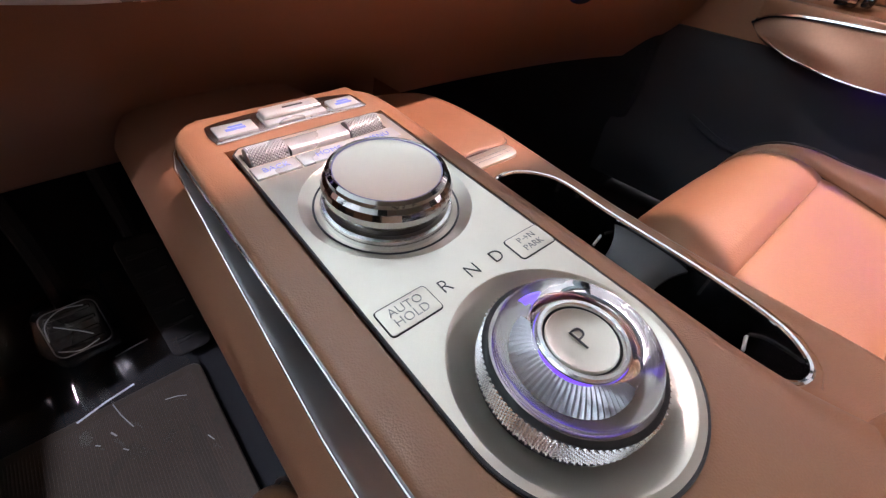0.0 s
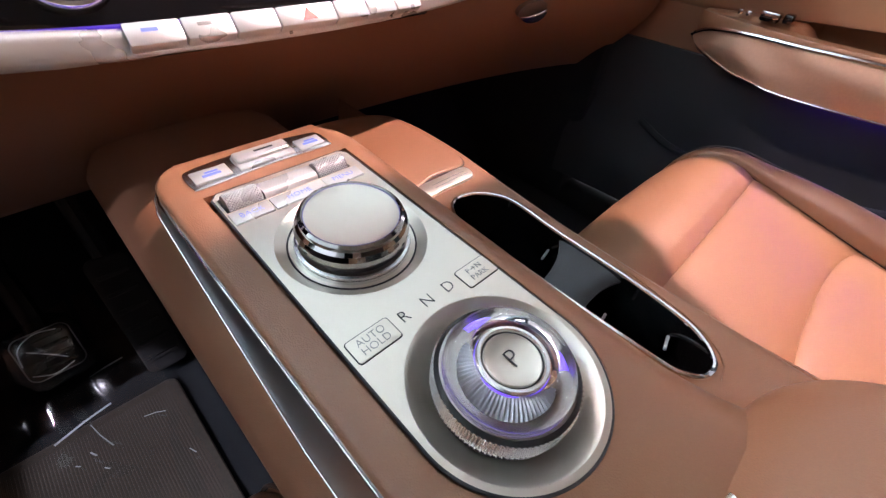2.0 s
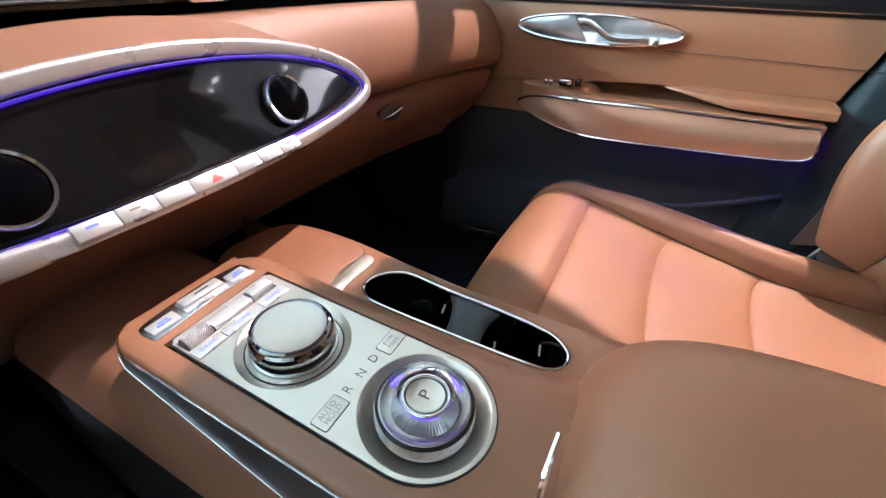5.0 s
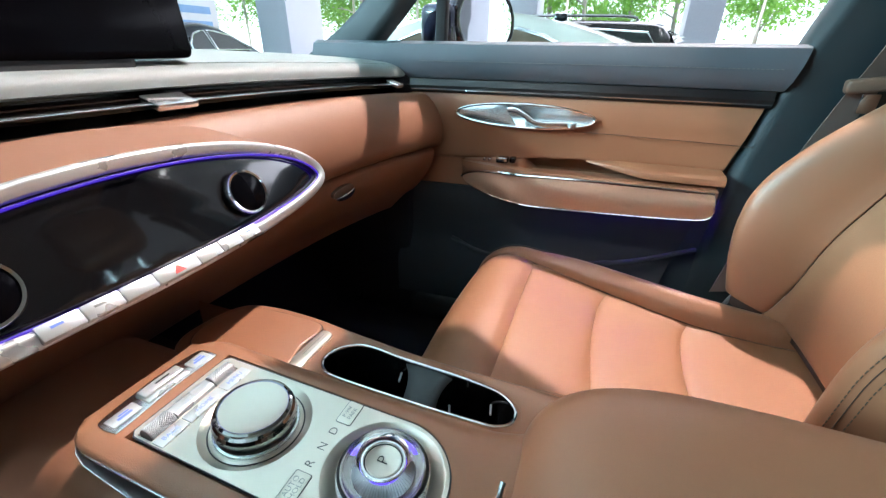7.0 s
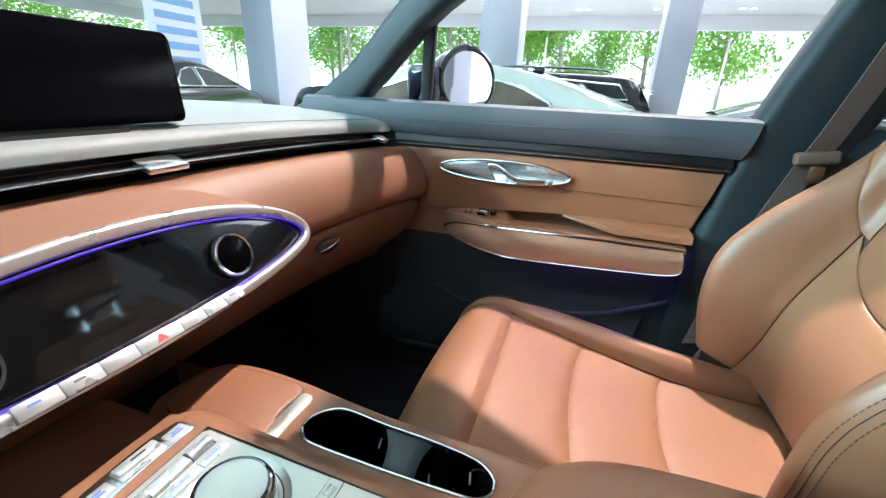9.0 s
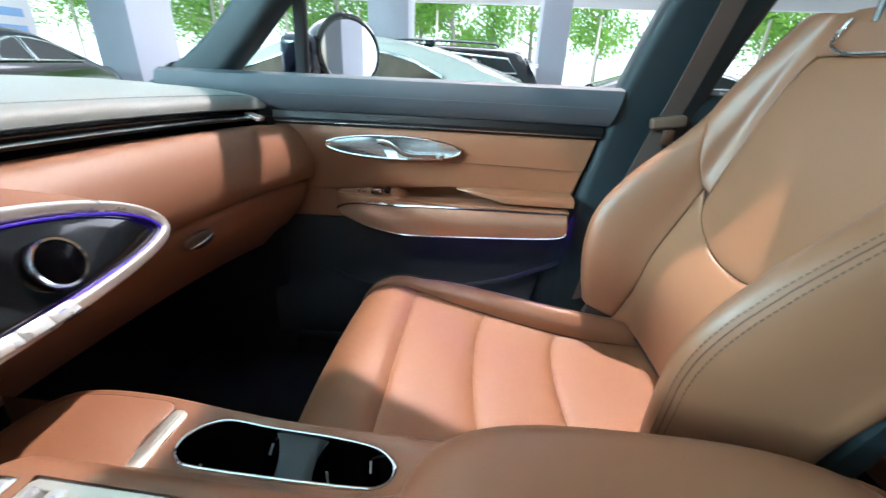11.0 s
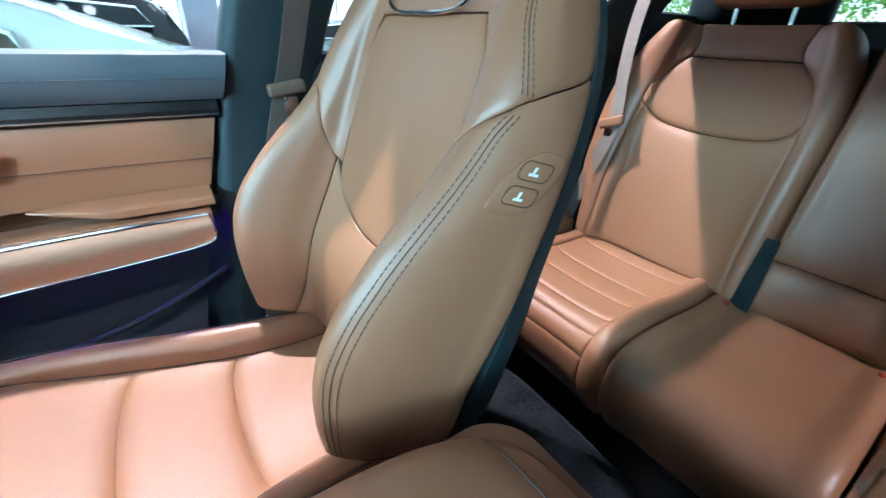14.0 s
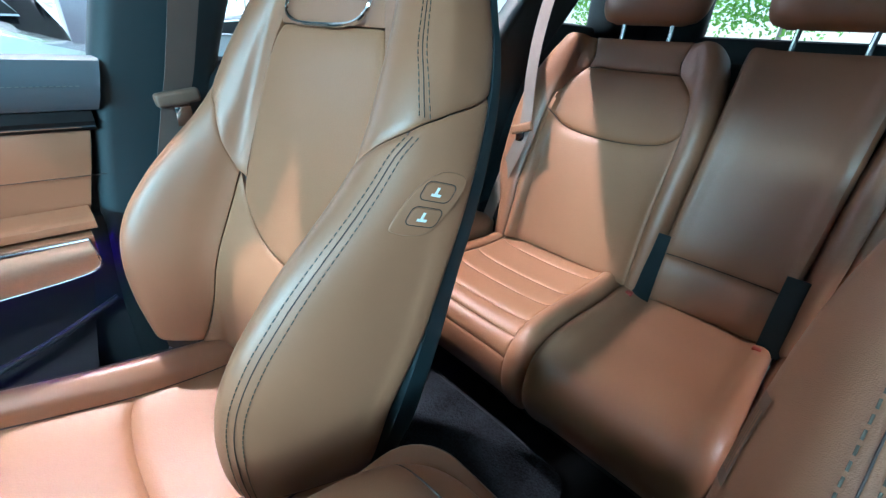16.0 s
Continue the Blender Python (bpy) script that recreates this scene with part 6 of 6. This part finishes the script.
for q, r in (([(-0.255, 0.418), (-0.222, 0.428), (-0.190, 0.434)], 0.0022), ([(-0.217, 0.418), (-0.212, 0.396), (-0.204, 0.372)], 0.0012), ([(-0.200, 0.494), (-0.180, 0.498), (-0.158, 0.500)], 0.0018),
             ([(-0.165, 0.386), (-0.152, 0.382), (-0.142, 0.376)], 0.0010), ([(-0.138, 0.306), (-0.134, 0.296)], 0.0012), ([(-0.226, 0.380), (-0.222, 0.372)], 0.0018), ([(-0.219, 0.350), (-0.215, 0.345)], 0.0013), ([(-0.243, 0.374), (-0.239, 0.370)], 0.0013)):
    part("fold", tube([Vector((x, y, 0.362)) for x, y in q], r * 0.6, 8), FOLD_GLINT, cover, "film fold with its glint painted in pale")
pd = thing("brake_pedal", (-0.20, 0.46, 0.45), "dark brake pedal wrapped in clear film", "pedal")
pdm = Matrix.Translation((-0.205, 0.475, 0.455)) @ Matrix.Rotation(radians(48), 4, "X")
pad = part("pedal_pad", move(prism(rrect(-0.028, 0.028, -0.028, 0.028, 0.010, 5), 0, 0.014, 0.005), pdm), RUBBER, pd, "black rubber pedal pad")
for k in range(4):
    part("grip_rib", move(rbox(-0.022, 0.022, -0.022 + 0.013 * k, -0.017 + 0.013 * k, 0.013, 0.017, 0.001, 1), pdm), RUBBER, pad)
part("pedal_rim", move(tube([Vector((x, y, 0.012)) for x, y in rrect(-0.028, 0.028, -0.028, 0.028, 0.010, 5)], 0.0007, 6, closed=True), pdm), SILVER_D, pad, "grey pedal rim")
wrap = [[(0.037 * math.copysign(abs(math.cos(a)) ** 0.6, math.cos(a)) * k + 0.006 * noise.noise(Vector((math.cos(a) * 2, math.sin(a) * 2, z * 90))), 0.040 * math.copysign(abs(math.sin(a)) ** 0.6, math.sin(a)) * k + 0.006 * noise.noise(Vector((math.sin(a) * 2.3, math.cos(a) * 2, 5 + z * 90))), z) for a in np.linspace(0, 2 * math.pi, 40, endpoint=False)] for z, k in ((-0.01, 0.9), (0.0, 1.0), (0.012, 1.02), (0.021, 0.9), (0.026, 0.6), (0.023, 0.3), (0.025, 0.03))]
fo = part("film_wrap", move(grid(wrap, close_u=True), pdm), FILM, pad, "clear film wrap")
fo.visible_shadow = False
# the same painted glints, laid over the pedal wrap
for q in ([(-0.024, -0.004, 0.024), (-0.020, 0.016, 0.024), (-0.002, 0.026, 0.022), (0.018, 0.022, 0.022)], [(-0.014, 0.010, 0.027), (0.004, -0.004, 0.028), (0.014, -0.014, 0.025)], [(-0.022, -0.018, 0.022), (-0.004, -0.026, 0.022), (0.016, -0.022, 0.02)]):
    part("fold", move(tube(curve(q, 12), 0.0007, 6, up=(0.3, 0.2, 1)), pdm), FOLD_GLINT, pad, "film fold with its glint painted in pale")
part("pedal_arm", tube(curve([(-0.205, 0.49, 0.46), (-0.205, 0.54, 0.53), (-0.205, 0.56, 0.68)], 10), 0.012, 8), MATTE, pd)
dp = thing("accelerator_pedal", (-0.10, 0.50, 0.40), "tall dark accelerator pedal beside the console", "pedal")
dpm = Matrix.Translation((-0.112, 0.50, 0.43)) @ Matrix.Rotation(radians(58), 4, "X")
pad = part("pedal_pad", move(prism(rrect(-0.026, 0.026, -0.09, 0.09, 0.012, 5), 0, 0.014, 0.005), dpm), RUBBER, dp, "black rubber pedal pad")
for k in range(6):
    part("grip_rib", move(rbox(-0.019, 0.019, -0.070 + 0.026 * k, -0.064 + 0.026 * k, 0.013, 0.0165, 0.001, 1), dpm), RUBBER, pad)
part("pedal_arm", tube(curve([(-0.112, 0.53, 0.47), (-0.112, 0.56, 0.55), (-0.112, 0.57, 0.68)], 10), 0.011, 8), MATTE, dp)
pm2 = thing("floor_mat", (0.42, 0.30, 0.335), "black carpet mat in the passenger footwell", "floor mat")
part("mat_base", prism(rrect(0.19, 0.66, -0.05, 0.50, 0.05, 6), 0.332, 0.345, 0.005), CARPET, pm2)
rm = thing("floor_mat", (0.42, -0.72, 0.335), "grey speckled carpet mat on the rear floor", "floor mat")
part("mat_base", prism(rrect(0.10, 0.64, -0.86, -0.50, 0.04, 6), 0.332, 0.347, 0.005), CARPET_G, rm)

# ---- window glass ----
wn = thing("window_front", (0.81, 0, 1.05), "clear front side window", "window", kind="structure")
pn = part("pane", grid([[(0.83, 0.235, 1.02), (0.83, -0.42, 1.02)], [(0.66, 0.03, 1.41), (0.66, -0.57, 1.42)]]), PANE, wn, smooth=False)
pn.visible_shadow = False

# ---- showroom ----
slab("ground", rbox(-14, 40, -30, 30, -0.25, 0.0, 0), TILE, "pale polished showroom floor tiles", "ground")
part("ceiling_showroom", rbox(-12, 14.2, -14, 16, 3.3, 3.5, 0), WHITE, None, "white showroom ceiling with lamps", False, "ceiling", "structure")
# west wall is out of view and dark so little light bounces in from the left
part("wall_west", rbox(-12.2, -12, -14, 16, 0, 3.5, 0), DARKWALL, None, "unseen showroom wall kept dark to limit bounce light", False, "wall", "structure")
part("wall_north", rbox(-12, 3.0, 16, 16.2, 0, 3.5, 0), WHITE, None, "white showroom wall", False, "wall", "structure")
part("trim_facade_head", join(rbox(14.0, 14.2, -14, 16, 2.95, 3.3, 0), rbox(3.0, 14.2, 16.0, 16.2, 2.95, 3.3, 0), rbox(-12, 14.0, -14.2, -14.0, 2.72, 3.3, 0)), WHITE, None, "white head panel above the glass front", False, "trim", "structure")


def column(x, y, w, d):
    c = thing("column", (x, y, 0), "square pale grey clad showroom column", "column", "showroom columns")
    part("cladding", rbox(x - w / 2, x + w / 2, y - d / 2, y + d / 2, 0, 3.3, 0.02), GREYCOL, c)
    part("base_trim", rbox(x - w / 2 - 0.02, x + w / 2 + 0.02, y - d / 2 - 0.02, y + d / 2 + 0.02, 0, 0.12, 0.01), SILVER_D, c)


column(7.2, 1.37, 0.62, 0.62)
column(7.2, -1.12, 0.5, 0.42)
column(7.2, -6.5, 0.62, 0.62)
column(7.6, 6.1, 1.1, 0.7)
column(7.2, -11.0, 0.62, 0.62)
for k in range(12):
    y = -13 + 2.4 * k
    mu = thing("window_mullion", (14.1, y, 0), "slim aluminium post of the glass front", "mullion", "glass front posts", "structure")
    part("post", rbox(14.06, 14.14, y - 0.03, y + 0.03, 0, 2.75, 0.01), SILVER, mu)
fr = thing("window_transom", (14.1, 0, 0.5), "aluminium transom of the glass front", "transom", kind="structure")
part("rail", rbox(14.06, 14.14, -14, 16, 0.45, 0.52, 0.01), SILVER, fr)
for i in range(6):
    for j in range(8):
        x, y = 3.6 + 1.9 * i, -3.8 + 1.9 * (j // 2) + 0.26 * (j % 2) + 0.3 * (i % 2)
        la = thing("ceiling_lamp", (x, y, 3.29), "round recessed white ceiling lamp", "lamp", "ceiling lamps")
        part("trim_ring", move(lathe([(0.06, 0), (0.085, -0.012), (0.095, 0.0)], 20), Matrix.Translation((x, y, 3.3))), WHITE, la)
        part("lens", move(lathe([(0.001, -0.004), (0.06, -0.003)], 16), Matrix.Translation((x, y, 3.3))), LAMPGLOW, la, "lit lens")
# banner wall with pale blue stripes seen past the screen
bn = thing("striped_banner", (5.7, 6.6, 1.2), "white banner with pale blue stripes", "banner")
part("board", rbox(5.2, 6.25, 6.6, 6.64, 0.3, 3.2, 0.01), WHITE, bn)
for k in range(7):
    part("stripe", rbox(5.35, 6.1, 6.592, 6.598, 1.05 + 0.22 * k, 1.16 + 0.22 * k, 0), STRIPE_B, bn, smooth=False)

# self-lit boards added in place of the overbright sky outside
part("backdrop_east", rbox(27.0, 27.1, -30, 30, 0, 9, 0), SKY_GLOW, None, "glowing board standing in for bright sky beyond the street trees", False, "backdrop", "structure")
part("backdrop_north", rbox(-10, 27.0, 27.0, 27.1, 0, 9, 0), SKY_GLOW, None, "glowing board standing in for bright sky beyond the street trees", False, "backdrop", "structure")

# ---- parked cars ----
def parked_car(at, turn, paint, label, L=4.7, W=1.86, H=1.45, sedan=True, glassm=TINT):
    m = Matrix.Translation(at) @ Matrix.Rotation(radians(turn), 4, "Z")
    c = thing("car", at, label, "car", "parked cars")
    if sedan:
        roof = [(-2.35, 0.74), (-2.2, 0.82), (-1.75, H - 0.36), (-1.22, H - 0.25), (-0.9, H - 0.16), (-0.45, H - 0.055), (0.0, H), (0.4, H - 0.02), (0.75, H - 0.09), (1.4, 0.93), (1.9, 0.86), (2.3, 0.68)]
    else:
        roof = [(-2.34, 0.92), (-2.28, 1.06), (-2.15, H - 0.09), (-1.85, H), (0.0, H + 0.02), (0.5, H - 0.03), (1.15, 1.10), (1.9, 1.03), (2.2, 0.95), (2.35, 0.75)]
    k = L / 4.7
    rows = []
    tops = curve([(x * k, z, 0) for x, z in roof], 40)
    for p in tops:
        x, z = p.x, p.y
        sill = 0.22 if abs(x) < 2.1 * k else 0.35
        end = max(0.0, abs(x) / (2.35 * k) - 0.8) / 0.2
        hw = W / 2 * (1 - 0.16 * end * end)
        zb = min(z - 0.02, 0.93 + (0.08 if not sedan else 0))
        cab = max(0.0, z - zb)
        half = [(0, sill), (hw * 0.9, sill), (hw * 0.98, 0.45), (hw, 0.65), (hw * 0.975, zb - 0.06), (hw * 0.93, zb), (hw * (0.93 - 0.30 * min(1, cab / 0.5)), zb + cab * 0.82), (hw * (0.80 - 0.22 * min(1, cab / 0.5)), zb + cab * 0.97), (0, z + 0.012)]
        rows.append([(x, y, q) for y, q in half] + [(x, -y, q) for y, q in half[-2:0:-1]])
    body = part("body", move(grid(rows, close_u=True, cap=True), m), paint, c)
    # side glass as raised dark panes with a bright surround
    for sgn in (1, -1):
        if sedan:
            panes = [[(1.05, 0.96), (0.55, H - 0.15), (0.2, H - 0.11), (-0.04, H - 0.105), (-0.04, 0.96)], [(-0.1, 0.96), (-0.1, H - 0.108), (-0.25, H - 0.12), (-0.42, H - 0.155), (-0.63, 1.03), (-0.66, 0.96)]]
        else:
            panes = [[(0.95, 1.08), (0.42, H - 0.09), (-0.35, H - 0.07), (-0.35, 1.06)], [(-0.42, 1.06), (-0.42, H - 0.07), (-1.2, H - 0.08), (-1.3, 1.06)], [(-1.38, 1.06), (-1.28, H - 0.08), (-1.95, H - 0.12), (-2.05, 1.08)]]
        for pn_ in panes:
            pts = []
            for x, z in pn_:
                zb = 0.93 + (0.08 if not sedan else 0)
                fz = min(1, max(0, (z - zb)) / 0.42)
                pts.append(Vector((x * k, sgn * W / 2 * (0.945 - 0.235 * fz), z)))
            off = Vector((0, sgn * 0.012, 0))
            n = len(pts)
            geo = [p + off for p in pts] + [p - off for p in pts], [list(range(n)), [n + i for i in range(n)][::-1]] + [[i, (i + 1) % n, n + (i + 1) % n, n + i] for i in range(n)]
            w = part("side_window", move(geo, m), glassm, body, "dark tinted side window", smooth=False)
            part("window_trim", move(tube([p + off for p in pts], 0.012, 6, closed=True, up=(0, 1, 0)), m), SATIN, w, "bright window trim")
    for nm, (xa, za), (xb, zb2) in (("windscreen", (0.72, H - 0.085), (1.30, 0.97)), ("rear_window", (-0.50, H - 0.065), (-1.24, H - 0.255)) if sedan else ("rear_window", (-2.16, H - 0.12), (-2.31, 1.15))):
        pts = []
        for x, z, f in ((xa, za, 0.66), (xb, zb2, 0.84)):
            pts.append([Vector((x * k, y * W / 2 * f, z + 0.03 - (0.05 * y * y if sedan else 0))) for y in np.linspace(-1, 1, 9)])
        part(nm, move(join(grid(pts), grid([[q - Vector((0, 0, 0.03)) for q in r] for r in pts])), m), glassm, body, "dark tinted glass")
    for x in (1.42 * k, -1.42 * k):
        for sgn in (1, -1):
            wm = m @ Matrix.Translation((x, sgn * (W / 2 - 0.10), 0.34)) @ Matrix.Rotation(radians(90), 4, "X")
            wh = part("wheel", move(lathe([(0.22, -0.11), (0.31, -0.115), (0.34, -0.08), (0.34, 0.08), (0.31, 0.115), (0.22, 0.11)], 40), wm), TYRE, c, "black tyre")
            part("rim", move(lathe([(0.001, 0.06), (0.06, 0.08), (0.2, 0.10), (0.23, 0.112), (0.23, -0.112), (0.2, -0.10), (0.06, -0.08), (0.001, -0.06)], 30), wm), SATIN, wh, "silver wheel rim")
    if sedan:
        part("antenna", move(rbox(-0.47 * k, -0.36 * k, -0.03, 0.03, H - 0.06, H + 0.015, 0.015), m), TINT, body, "dark roof antenna fin")
    if not sedan:
        for sgn in (1, -1):
            part("roof_rail", move(tube(curve([(0.3, sgn * 0.55, H - 0.02), (0.15, sgn * 0.56, H + 0.045), (-1.6, sgn * 0.56, H + 0.045), (-1.8, sgn * 0.55, H - 0.01)], 16), 0.016, 6), m), SATIN, body, "silver roof rail")
    return c


parked_car((3.35, 0.65, 0), 90, PAINT_W, "pearl white fastback saloon parked beside the car", 3.9, 1.8, 1.265, True, PALEGLASS)
parked_car((5.75, 1.55, 0), 91, PAINT_B, "black sport utility car with roof rails", 4.6, 1.9, 1.34, False)
parked_car((6.6, -2.9, 0), 84, PAINT_S, "silver saloon parked near the glass front", 4.4, 1.86, 1.24)
parked_car((4.4, 5.9, 0), 20, PAINT_B, "dark car parked ahead near the column", 4.6, 1.88, 1.30)


# ---- trees outside ----
def tree(x, y, h, seed):
    rnd = random.Random(seed)
    t = thing("tree", (x, y, 0), "leafy green street tree outside the glass", "tree", "street trees")
    trunk = curve([(x, y, 0), (x + rnd.uniform(-.1, .1), y, h * 0.35), (x + rnd.uniform(-.2, .2), y + rnd.uniform(-.2, .2), h * 0.8)], 10)
    limbs = [tube(trunk, 0.11, 8, up=(0, 1, 0), scale=[1 - 0.07 * i for i in range(10)])]
    tips = []
    for k in range(9):
        a, z = rnd.uniform(0, 6.28), rnd.uniform(0.35, 0.75) * h
        r = rnd.uniform(0.6, 1.5)
        e = Vector((x + r * math.cos(a), y + r * math.sin(a), z + rnd.uniform(0.3, 1.0)))
        limbs.append(tube([Vector((x, y, z)), (Vector((x, y, z)) + e) / 2 + Vector((0, 0, 0.1)), e], 0.035, 5, up=(0, 1, 0), scale=[1, 0.7, 0.3]))
        tips.append(e)
    part("trunk", join(*limbs), BARK, t, "pale bark trunk and limbs")
    vs, fs = [], []
    for e in tips + [Vector((x, y, h * 0.85))]:
        for q in range(300):
            d = Vector((rnd.gauss(0, 0.42), rnd.gauss(0, 0.42), rnd.gauss(0, 0.36)))
            p = e + d
            s = rnd.uniform(0.05, 0.11)
            u = Vector((rnd.gauss(0, 1), rnd.gauss(0, 1), rnd.gauss(0, 1))).normalized()
            w = u.orthogonal().normalized()
            k = len(vs)
            vs += [p - u * s, p + w * s * 0.5, p + u * s, p - w * s * 0.5]
            fs.append([k, k + 1, k + 2, k + 3])
    part("crown", (vs, fs), LEAF, t, "loose green leaves", smooth=False)


for k in [q for q in range(22) if q not in (2, 4, 6)]:
    tree(16.6 + 1.6 * (k % 3), -12 + 1.45 * k, 4.2 + 0.5 * (k % 4), 20 + k)
for k in range(6):
    tree(-6.0 + 3.0 * k, -17.0 - 0.9 * (k % 2), 4.6 + 0.4 * (k % 3), 90 + k)
for k in range(5):
    tree(5.0 + 2.4 * k, 18.4 + 0.8 * (k % 2), 4.4 + 0.4 * (k % 3), 60 + k)
